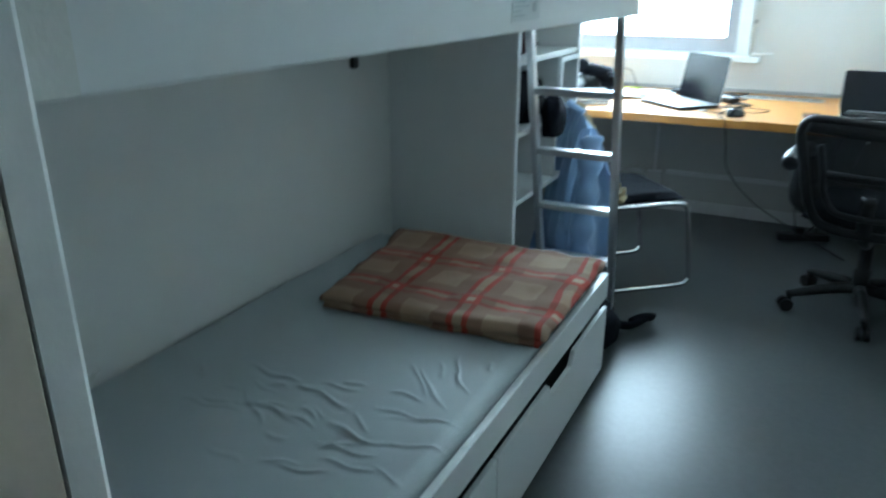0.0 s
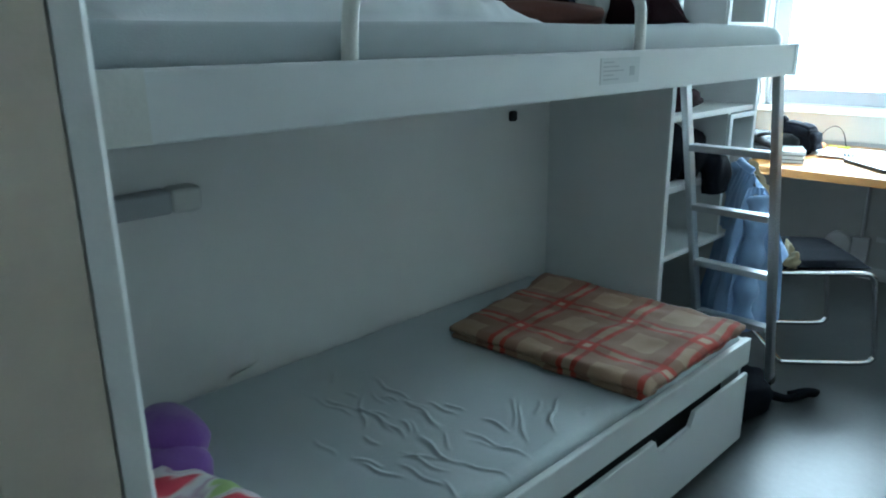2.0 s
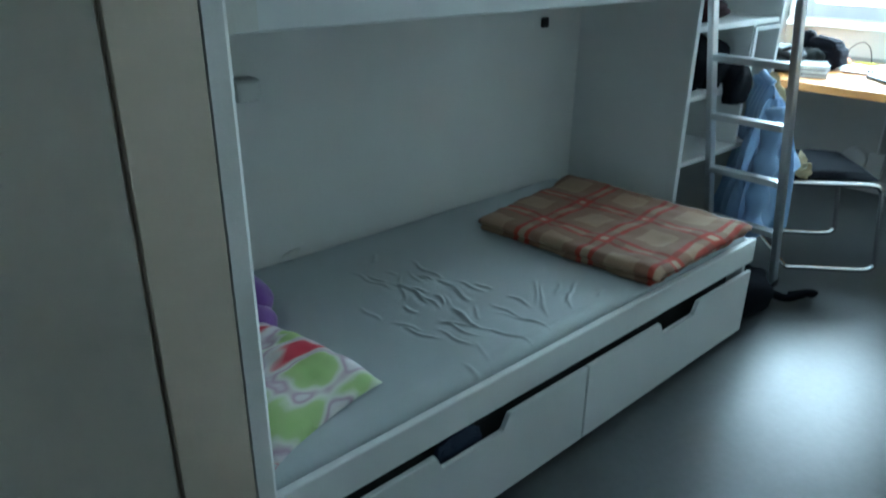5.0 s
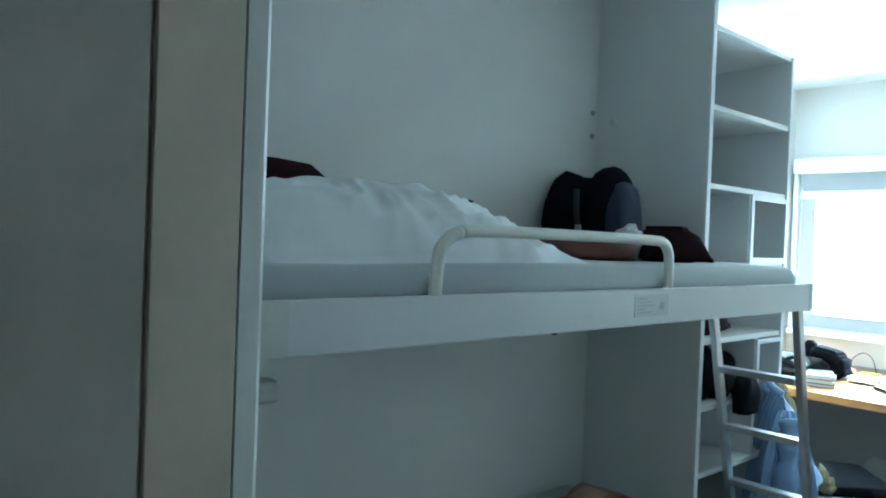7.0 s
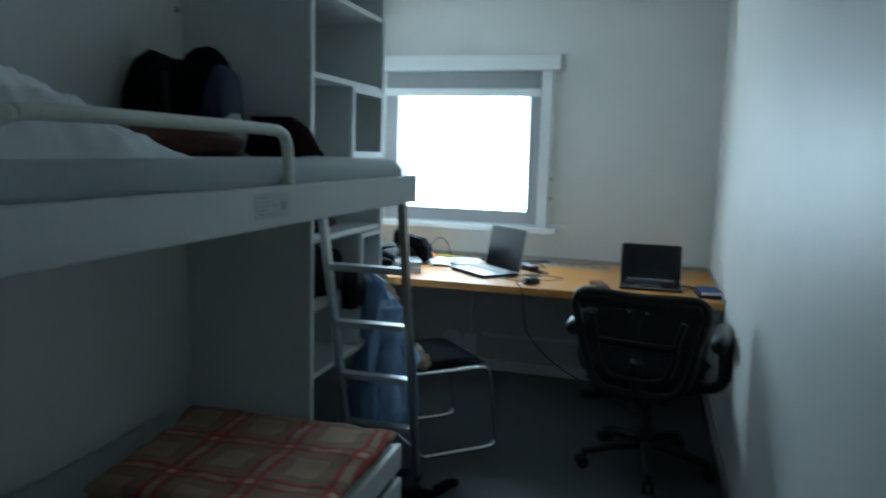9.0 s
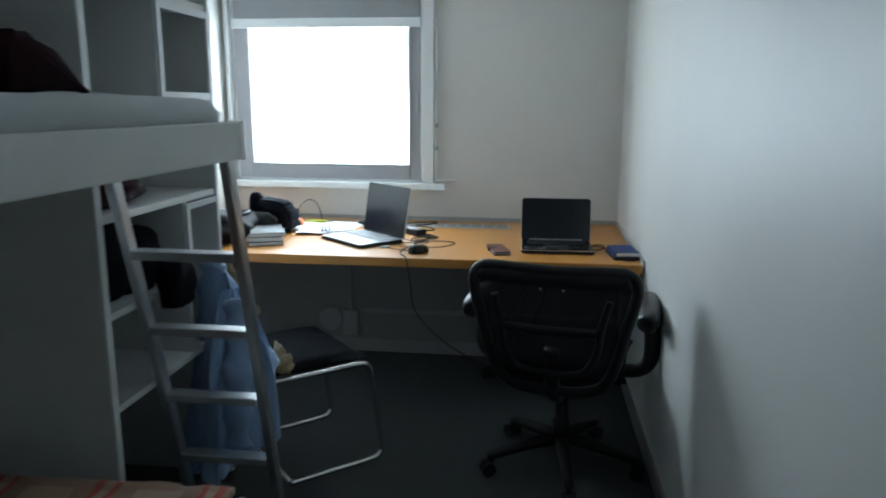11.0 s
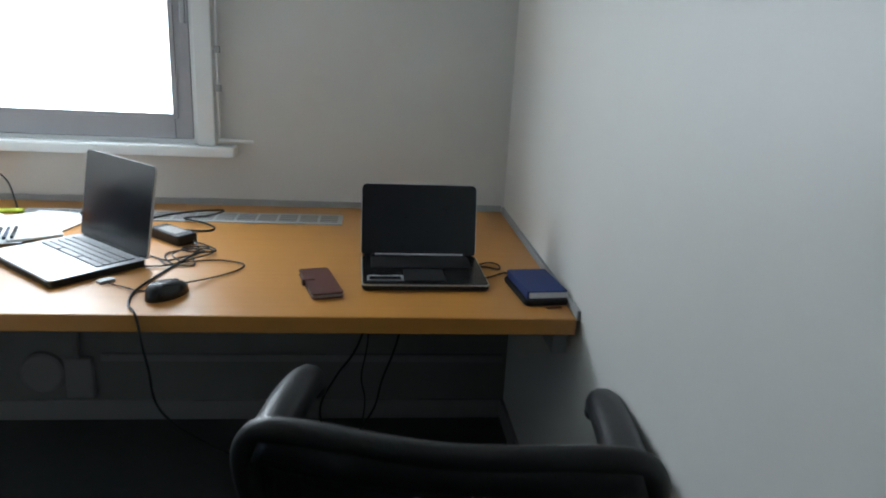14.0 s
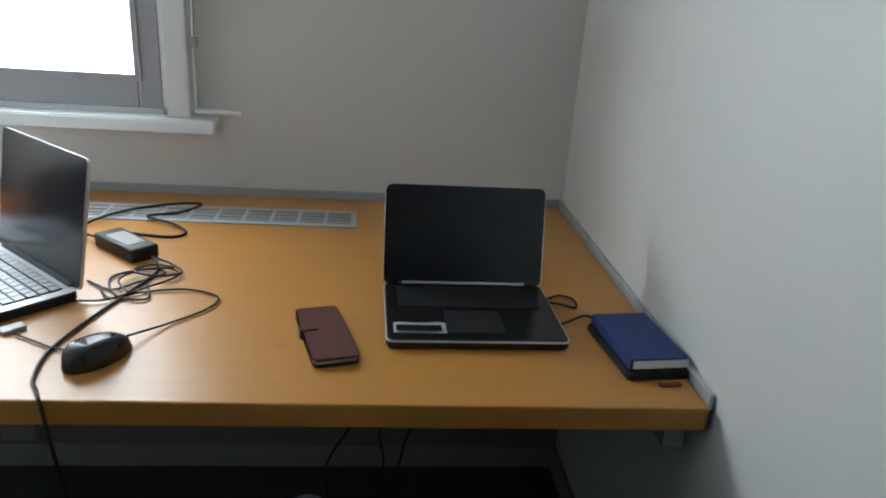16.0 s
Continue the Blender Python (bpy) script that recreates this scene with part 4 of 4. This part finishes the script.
la = laptop("laptop", "open silver laptop with black screen, dark keys", pose(-0.915, 4.238, DZ, 0, 0, -43), 0.362, 0.262, 0.258, -10, BLACKP, SILVER, SILVER, True)


def lb_lid(x, z):
    """A place on the edge of the black laptop's leaning lid."""
    return (x, 0.006 + z * math.sin(radians(13)), 0.017 + z * math.cos(radians(13)))


lb = laptop("laptop", "open black laptop with a clear sticker by the touchpad", pose(-0.030, 4.198, DZ, 0, 0, 1.0), 0.338, 0.252, 0.211, -13, BLACKP, BLACKG, BLACKG, False)
part("rim", rounded_plate(0.340, 0.253, 0.0035, 0.014, 0.0145, 0.001), SILVER, lb, "thin silver edge of the base")
part("lid_edge", tube([lb_lid(x, z) for x, z in ((-0.169, 0.008), (-0.169, 0.196), (-0.158, 0.2105), (0.158, 0.2105), (0.169, 0.196), (0.169, 0.008))], 0.0022, 6), SILVER, lb, "thin silver edge of the lid")
part("lid_rim", tube([(-0.13, -0.004, 0.024), (0.13, -0.004, 0.024)], 0.003, 8), SILVER, lb)
part("sticker", sheet(14, 8, lambda u, v: (-0.155 + 0.098 * u, -0.226 + 0.04 * v, 0.0206 + 0.003 * max(0, nz(u * 3, v * 3, 5)) + 0.004 * max(0, v - 0.7) * u)), GREYPL, lb, "peeling clear sticker on the palm rest", smooth=True)
part("sticker_print", box(-0.150, -0.066, -0.222, -0.199, 0.0232, 0.0235), BLACKG, lb)
mat_bottom = part("black_underside", rounded_plate(0.356, 0.245, 0.004, 0.014, 0.0), BLACKP, la)


def cable(points, r, label, mat=BLACKP, n=8):
    return tagged(part("cable", tube(smooth_path(points, n), r, 8), mat, smooth=True), label, "cable")


Z0 = DZ + 0.004
mouse = thing("mouse", "black computer mouse on the desk", "mouse", at=pose(-0.672, 3.895, DZ, 0, 0, -32))


def mouse_top(u, v):
    a, b = 2 * u - 1, 2 * v - 1
    w = 0.033 * (1 - 0.12 * b * b)
    f = max(0.0, (1 - a ** 4) * (1 - b ** 4)) ** 0.5
    sx, sy = a * math.sqrt(1 - b * b / 2.1), b * math.sqrt(1 - a * a / 2.6)
    return (sx * w * 1.1, sy * 0.056 * 1.1, 0.004 + 0.034 * f * (1 - 0.25 * b))


part("shell", closed_sheet(20, 26, mouse_top, lambda u, v: (mouse_top(u, v)[0], mouse_top(u, v)[1], 0.001)), BLACKG, mouse, smooth=True)
part("scroll_wheel", tube([(-0.004, 0.03, 0.030), (0.004, 0.03, 0.030)], 0.006, 12), BLACKP, mouse)
cable([(-0.640, 3.945, Z0 + 0.012), (-0.59, 4.02, Z0), (-0.535, 4.085, Z0), (-0.53, 4.14, Z0), (-0.60, 4.17, Z0), (-0.68, 4.15, Z0), (-0.73, 4.12, Z0), (-0.77, 4.18, Z0)], 0.0022, "thin black mouse cable looping on the desk")
cable([(-0.80, 4.20, Z0), (-0.74, 4.16, Z0), (-0.70, 4.20, Z0), (-0.66, 4.25, Z0), (-0.70, 4.27, Z0), (-0.76, 4.22, Z0), (-0.72, 4.13, Z0), (-0.66, 4.12, Z0), (-0.68, 4.19, Z0)], 0.0025, "tangled black cable beside the laptop")
cable([(-0.70, 4.31, Z0 + 0.01), (-0.68, 4.26, Z0), (-0.70, 4.16, Z0), (-0.74, 4.0, Z0), (-0.755, 3.90, Z0), (-0.742, 3.82, Z0), (-0.722, 3.785, Z0 + 0.001), (-0.705, DY - 0.008, DZ - 0.01), (-0.685, DY - 0.02, DZ - 0.12), (-0.66, DY, 0.48), (-0.52, DY + 0.1, 0.30), (-0.30, DY + 0.16, 0.16), (-0.05, DY + 0.24, 0.012)], 0.0031, "black power cable hanging over the desk edge")
cable([(-0.86, 4.42, Z0 + 0.012), (-0.93, 4.50, Z0 + 0.004), (-0.88, 4.62, Z0 + 0.006), (-0.78, 4.70, Z0 + 0.006), (-0.69, 4.71, Z0 + 0.008), (-0.73, 4.64, Z0 + 0.006), (-0.80, 4.60, Z0 + 0.006), (-0.72, 4.55, Z0 + 0.004), (-0.68, 4.50, Z0), (-0.72, 4.47, Z0), (-0.86, 4.50, Z0)], 0.0034, "black power cable looped over the vent")
cable([(-0.79, 4.10, Z0 + 0.002), (-0.73, 4.11, Z0 + 0.002), (-0.67, 4.17, Z0 + 0.004), (-0.63, 4.23, Z0 + 0.003), (-0.655, 4.27, Z0 + 0.002), (-0.715, 4.245, Z0 + 0.006), (-0.735, 4.19, Z0 + 0.007), (-0.70, 4.135, Z0 + 0.006)], 0.0022, "thin black cable coiled beside the laptop")
cable([(-0.705, 4.31, Z0 + 0.012), (-0.66, 4.29, Z0 + 0.006), (-0.625, 4.245, Z0 + 0.004), (-0.67, 4.215, Z0 + 0.008), (-0.72, 4.235, Z0 + 0.010), (-0.69, 4.275, Z0 + 0.008), (-0.645, 4.26, Z0 + 0.009)], 0.0026, "black charger cable in a tight knot")
tagged(part("usb_plug", box(-0.012, 0.012, -0.02, 0.02, 0, 0.008, 0.002), GREYPL), "small grey plug at the laptop side", "plug").matrix_world = pose(-0.848, 3.985, DZ, 0, 0, -43)
cable([(-0.835, 3.967, Z0), (-0.79, 3.94, Z0), (-0.74, 3.915, Z0), (-0.72, 3.93, Z0)], 0.002, "short thin black cable by the mouse")
brick = thing("power_adapter", "black laptop power adapter with a label", "charger", at=pose(-0.780, 4.378, DZ, 0, 0, -42))
part("body", box(-0.078, 0.078, -0.033, 0.033, 0.0, 0.032, 0.006, 3), BLACKP, brick)
part("label", box(-0.045, 0.045, -0.022, 0.022, 0.032, 0.0326), WALLD, brick, "grey printed rating label")
cable([(0.148, 4.17, Z0), (0.18, 4.19, Z0), (0.205, 4.17, Z0), (0.20, 4.13, Z0), (0.17, 4.145, Z0), (0.148, 4.15, Z0)], 0.0025, "short black cable loop beside the laptop")
cable([(0.139, 4.045, Z0), (0.17, 4.065, Z0), (0.205, 4.08, Z0 + 0.006), (0.225, 4.06, Z0 + 0.008)], 0.0025, "thin black cord from laptop to notebook")
cable([(-0.10, 4.57, DZ - 0.06), (-0.15, 4.45, 0.55), (-0.207, 4.32, 0.41), (-0.275, 4.30, 0.31), (-0.325, 4.29, 0.20), (-0.30, 4.3, 0.05)], 0.0038, "black cable hanging under the desk")
cable([(-0.14, 4.57, DZ - 0.06), (-0.165, 4.42, 0.52), (-0.176, 4.32, 0.41), (-0.193, 4.30, 0.31), (-0.18, 4.29, 0.22), (-0.20, 4.3, 0.05)], 0.0026, "thin black cable hanging under the desk")
cable([(0.0, 4.57, DZ - 0.06), (-0.04, 4.44, 0.54), (-0.083, 4.32, 0.414), (-0.125, 4.30, 0.30), (-0.15, 4.29, 0.20), (-0.205, 4.3, 0.10), (-0.24, 4.3, 0.05)], 0.0036, "black cable hanging under the desk")

phone = thing("phone_case", "closed oxblood leather flip phone case with strap", "phone case", at=pose(-0.304, 3.980, DZ, 0, 0, 15))
part("back_cover", rounded_plate(0.082, 0.205, 0.004, 0.010, 0.0), OXBLOOD, phone).location.y = 0.1025
part("handset", rounded_plate(0.076, 0.198, 0.008, 0.008, 0.004), GREYPL, phone).location.y = 0.099
part("front_cover", rounded_plate(0.082, 0.205, 0.004, 0.010, 0.012), OXBLOOD, phone).location.y = 0.1025
part("strap", box(-0.046, -0.012, 0.005, 0.025, 0.0, 0.018, 0.002), OXBLOOD, phone)

nb = thing("notebook", "thick royal blue notebook with a paper block", "notebook", at=pose(0.271, 3.962, DZ + 0.014, 0, 0, 6))
part("cover", rounded_plate(0.108, 0.182, 0.003, 0.005, 0.0), BLUEB, nb).location.y = 0.085
part("page_block", box(-0.050, 0.0525, -0.0985, 0.081, 0.003, 0.017), PAPER, nb)
part("top_cover", rounded_plate(0.108, 0.182, 0.003, 0.005, 0.017), BLUEB, nb).location.y = 0.085
part("spine", box(-0.056, -0.050, -0.096, 0.084, 0.0, 0.020, 0.002), BLUEB, nb)
wal = thing("organiser", "dark zipped organiser lying under the notebook", "organiser", at=pose(0.268, 3.957, DZ, 0, 0, 6))
part("body", rounded_plate(0.122, 0.200, 0.014, 0.012, 0.0, 0.003), BLACKP, wal).location.y = 0.093
part("zip_pull", box(-0.01, 0.03, -0.128, -0.118, 0.001, 0.004, 0.001), BROWNB, wal)

# ---- left part of the desk: papers, books and bags ----
for k, (x, y, a) in enumerate(((-1.28, 4.47, 24), (-1.22, 4.50, -12), (-1.36, 4.44, 48), (-1.30, 4.40, 8))):
    tagged(part("paper_sheet", sheet(12, 14, lambda u, v, k=k: ((u - 0.5) * 0.21, (v - 0.5) * 0.297, 0.002 + 0.002 * k + 0.010 * (abs(v - 0.5) * 2) ** 3 * (0.5 + nz(u * 2, v * 2, k)))), PAPER, smooth=True), "loose white paper sheet on the desk", "paper", group="papers on the desk").matrix_world = pose(x, y, DZ + 0.001, 0, 0, a)
pouch = thing("pencil_pouch", "clear pouch with dark pens on the papers", "pen case", at=pose(-1.20, 4.39, DZ + 0.012, 0, 0, 30))
part("pouch", rounded_plate(0.15, 0.10, 0.008, 0.01, 0.0), STICK, pouch)
for k in range(3):
    part("pen", tube([(-0.10 + 0.02 * k, -0.085, 0.012), (-0.075 + 0.02 * k, 0.03, 0.012)], 0.005, 8), BLACKP if k != 1 else NAVY, pouch)
tagged(part("highlighter", tube([(-1.44, 4.62, DZ + 0.012), (-1.33, 4.64, DZ + 0.012)], 0.009, 10), YELLOW), "yellow-green highlighter pen on the desk", "pen")
cable([(-1.47, 4.60, Z0), (-1.50, 4.66, DZ + 0.08), (-1.46, 4.72, DZ + 0.125), (-1.40, 4.70, DZ + 0.10), (-1.36, 4.66, DZ + 0.02), (-1.34, 4.62, Z0)], 0.003, "thin black cable standing up in a loop")
tagged(part("sunglasses_case", lump(-1.05, 4.62, DZ, 0.09, 0.05, 0.035, 81, 0.1), BLACKP, smooth=True), "black soft case behind the laptop", "case")
tagged(part("tape_roll", lump(-1.46, 4.50, DZ, 0.035, 0.05, 0.05, 83, 0.15), ORANGE, smooth=True), "small orange packet on the desk", "packet")
tagged(part("tissue", lump(-1.43, 4.37, DZ, 0.045, 0.05, 0.03, 84, 0.4), PAPER, smooth=True), "crumpled white tissue on the desk", "tissue")
zt = DZ
for k, (w, d, h, a, mt) in enumerate(((0.165, 0.27, 0.018, -14, MAROON), (0.17, 0.262, 0.022, -18, KEYB), (0.16, 0.25, 0.020, -10, KEYB))):
    bk = thing("book", ("dark red book at the bottom of the pile", "grey ring-bound book in the pile", "grey notebook on top of the pile")[k], "book", group="pile of books", at=pose(-1.475, 4.07, zt, 0, 0, a + 34))
    part("cover", box(-w / 2, w / 2, -d / 2, d / 2, 0, 0.002), mt, bk)
    part("page_block", box(-w / 2 + 0.002, w / 2 - 0.004, -d / 2 + 0.004, d / 2 - 0.004, 0.002, h - 0.002), STICK, bk)
    part("cover", box(-w / 2, w / 2, -d / 2, d / 2, h - 0.002, h), mt, bk)
    zt += h + 0.0005
cb = thing("camera_bag", "black padded camera bag with an upright strap", "bag")


def padded(outline, y0, y1, bevel, seed):
    """A padded block: a side outline drawn through, rounded and slightly dented."""
    b = prism(outline, y0, y1, "y", bevel)
    bmesh.ops.subdivide_edges(b, edges=b.edges[:], cuts=2, use_grid_fill=True)
    for v in b.verts:
        if v.co.z > DZ + 0.006:
            v.co += Vector((0.010 * nz(v.co.x * 14, v.co.z * 14, seed), 0.010 * nz(v.co.y * 14, v.co.z * 14, seed + 3), 0.006 * nz(v.co.x * 12, v.co.y * 12, seed)))
    return b


part("body", padded([(-1.615, DZ + 0.001), (-1.425, DZ + 0.001), (-1.41, DZ + 0.06), (-1.435, DZ + 0.135), (-1.50, DZ + 0.162), (-1.60, DZ + 0.172), (-1.63, DZ + 0.11)], 4.27, 4.45, 0.022, 3), BLACKF, cb, smooth=True)
part("flap", padded([(-1.60, DZ + 0.10), (-1.45, DZ + 0.09), (-1.435, DZ + 0.15), (-1.49, DZ + 0.172), (-1.60, DZ + 0.184)], 4.255, 4.40, 0.014, 7), BLACKF, cb, smooth=True)
part("strap", padded([(-1.66, DZ + 0.09), (-1.615, DZ + 0.07), (-1.59, DZ + 0.16), (-1.605, DZ + 0.205), (-1.655, DZ + 0.212)], 4.30, 4.37, 0.010, 9), BLACKF, cb, smooth=True)
part("pocket", lump(-1.555, 4.235, DZ, 0.075, 0.045, 0.125, 91, 0.25), LEATHER, cb, "scuffed dark grey front pocket", smooth=True)
sb = thing("shoulder_bag", "black leather shoulder bag lying flat on the desk", "bag")
part("body", lump(-1.76, 4.12, DZ, 0.20, 0.27, 0.115, 95, 0.12, 36), LEATHER, sb, smooth=True)
part("flap", lump(-1.74, 4.14, DZ + 0.045, 0.19, 0.24, 0.085, 96, 0.1, 32), LEATHER, sb, smooth=True)
part("strap", tube(smooth_path([(-1.86, 4.02, DZ + 0.10), (-1.74, 3.96, DZ + 0.135), (-1.62, 3.97, DZ + 0.115), (-1.555, 4.05, DZ + 0.07), (-1.56, 4.15, DZ + 0.03)], 7), 0.024, 10, flat=0.45), LEATHER, sb, smooth=True)
part("handle", tube(smooth_path([(-1.66, 4.00, DZ + 0.10), (-1.60, 3.98, DZ + 0.135), (-1.57, 4.06, DZ + 0.14), (-1.60, 4.16, DZ + 0.135), (-1.66, 4.18, DZ + 0.115)], 6), 0.011, 8), LEATHER, sb, smooth=True)

# ---- under the desk ----
tagged(part("round_vent", lathe([(0.075, 0), (0.075, 0.02), (0.066, 0.026), (0.02, 0.028)], 28), WALLD), "pale round pipe cover on the casing", "pipe cover").matrix_world = pose(-1.30, 4.58, 0.19, 90, 0, 0)
vb = thing("valve_box", "dark metal valve box on the heater casing", "valve box")
part("body", box(-1.22, -1.13, 4.545, 4.58, 0.10, 0.25, 0.006), WALLD, vb)
part("pipe", tube([(-1.175, 4.56, 0.25), (-1.175, 4.56, 0.66)], 0.009, 10), WALLD, vb)
tagged(part("cable_duct", box(-1.10, XR - 0.02, 4.560, 4.579, 0.235, 0.262, 0.003), WALLD), "grey cable duct along the heater casing", "cable duct")
ps = thing("power_strip", "black power strip lying under the desk", "power strip", at=pose(-0.26, 4.30, 0, 0, 0, 20))
part("body", box(-0.14, 0.14, -0.028, 0.028, 0, 0.04, 0.008), BLACKP, ps)
part("plug", box(-0.05, 0.0, -0.022, 0.022, 0.04, 0.075, 0.006), BLACKP, ps)

# ---- office chair ----
oc = thing("office_chair", "black mesh-backed swivel chair with armrests", "office chair", at=pose(-0.012, 3.345, 0, 0, 0, -10))
for k in range(5):
    a = radians(68 + 72 * k)
    dx, dy = math.cos(a), math.sin(a)
    leg = tube([(dx * r, dy * r, z) for r, z in ((0.02, 0.115), (0.10, 0.112), (0.19, 0.098), (0.28, 0.08), (0.305, 0.076))], [0.026, 0.026, 0.022, 0.018, 0.016], 10)
    part("leg", leg, BLACKP, oc, smooth=True)
    cs = part("caster", tube([(dx * 0.29, dy * 0.29, 0.085), (dx * 0.29, dy * 0.29, 0.04)], 0.010, 8), BLACKP, oc)
    px, py = -dy, dx
    for s in (-1, 1):
        part("wheel", tube([(dx * 0.305 + px * s * 0.008, dy * 0.305 + py * s * 0.008, 0.028), (dx * 0.305 + px * s * 0.026, dy * 0.305 + py * s * 0.026, 0.028)], 0.028, 16), BLACKP, cs)
part("gas_column", lathe([(0.034, 0.10), (0.034, 0.20), (0.026, 0.205), (0.026, 0.36), (0.045, 0.37), (0.05, 0.40)], 18), BLACKP, oc, smooth=True)
part("mechanism", box(-0.09, 0.09, -0.16, 0.10, 0.385, 0.43, 0.012), BLACKP, oc)
part("lever", tube([(0.09, 0.02, 0.405), (0.22, 0.03, 0.40), (0.25, 0.03, 0.398)], 0.007, 8), BLACKP, oc)
part("seat", cushion(0, 0.03, 0.425, 0.50, 0.49, 0.09, 101, 0.003, 28, 28, 0.28, 0.35), BLACKF, oc, smooth=True)
part("back_bar", tube(smooth_path([(0, -0.10, 0.40), (0, -0.24, 0.40), (0, -0.315, 0.46), (0, -0.335, 0.60)], 6), 0.022, 10, flat=1.8), BLACKP, oc, smooth=True)


def back_y(z, x=0.0):
    """The curve of the backrest: leaning, hollow in the middle."""
    return -0.285 - 0.10 * (z - 0.45) - 0.035 * math.sin((z - 0.45) * 5) - 0.55 * (0.28 ** 2 - min(abs(x), 0.28) ** 2) * 0.9


OUT = [(-0.272, 0.85), (-0.248, 0.882), (-0.195, 0.892), (0.0, 0.887), (0.195, 0.892), (0.248, 0.882), (0.272, 0.85), (0.27, 0.80), (0.245, 0.70), (0.225, 0.60), (0.19, 0.50), (0.13, 0.455), (0, 0.445), (-0.13, 0.455), (-0.19, 0.50), (-0.225, 0.60), (-0.245, 0.70), (-0.27, 0.80)]
loop = smooth_path([(x, back_y(z, x), z) for x, z in OUT], 5, closed=True)
bfr = part("back_frame", tube(loop, 0.019, 10, closed=True), BLACKP, oc, smooth=True)


def band_face(off):
    def fn(u, v):
        z = 0.838 + 0.052 * v
        x = (2 * u - 1) * (0.262 - 0.02 * v)
        return (x, back_y(z, x) + off * (0.6 + 0.4 * math.sin(math.pi * v)), z)
    return fn


part("top_band", closed_sheet(28, 8, band_face(-0.020), band_face(0.014)), BLACKP, oc, "solid black band along the top of the back", smooth=True)


def half_width(z):
    if z > 0.80:
        return 0.27
    return 0.17 + (0.27 - 0.17) * min(1, max(0, (z - 0.45) / 0.30)) ** 0.8


def mesh_back(u, v):
    z = 0.452 + 0.43 * v
    x = (2 * u - 1) * (half_width(z) - 0.005)
    return (x, back_y(z, x) + 0.012, z)


part("mesh", sheet(24, 30, mesh_back), CHAIRMESH, oc, "see-through black mesh", smooth=True)
for s in (-1, 1):
    pts = [(s * 0.19, back_y(0.80, 0.19) - 0.022, 0.80), (s * 0.165, back_y(0.70, 0.165) - 0.03, 0.70), (s * 0.155, back_y(0.62, 0.155) - 0.03, 0.62), (s * 0.11, back_y(0.54, 0.11) - 0.03, 0.54), (0, back_y(0.52) - 0.03, 0.525)]
    part("back_rib", tube(smooth_path(pts, 6), 0.013, 8), BLACKP, oc, smooth=True)
part("lumbar_bar", tube(smooth_path([(x, back_y(0.685, x) - 0.02, 0.685) for x in (-0.16, -0.08, 0, 0.08, 0.16)], 5), 0.014, 8, flat=1.6), BLACKP, oc, smooth=True)
for x in (-0.035, 0.04):
    part("screw_cap", lathe([(0.005, 0), (0.005, 0.003), (0.003, 0.005)], 10), WALLD, oc, "small pale screw cap").matrix_basis = pose(x, back_y(0.828, x) - 0.012, 0.828, 90, 0, 0)
for s in (-1, 1):
    post = smooth_path([(s * 0.22, 0.02, 0.42), (s * 0.285, 0.02, 0.43), (s * 0.326, 0.02, 0.48), (s * 0.326, 0.02, 0.60), (s * 0.326, 0.03, 0.655)], 6)
    arm = part("armrest", tube(post, 0.024, 10, flat=1.5), BLACKP, oc, smooth=True)
    pad = bmesh.new()
    pp = smooth_path([(s * 0.318 - 0.016, -0.14, 0.655), (s * 0.326 - 0.016, -0.10, 0.664), (s * 0.326 - 0.016, 0.06, 0.668), (s * 0.318 - 0.016, 0.18, 0.664), (s * 0.313 - 0.016, 0.225, 0.645), (s * 0.311 - 0.016, 0.235, 0.615)], 6)
    part("arm_pad", tube(pp, [0.026 + 0.016 * math.sin(math.pi * min(1, 0.15 + k / len(pp))) for k in range(len(pp))], 12, flat=1.0), CHAIRPL, arm, "dark grey curved arm pad", smooth=True)
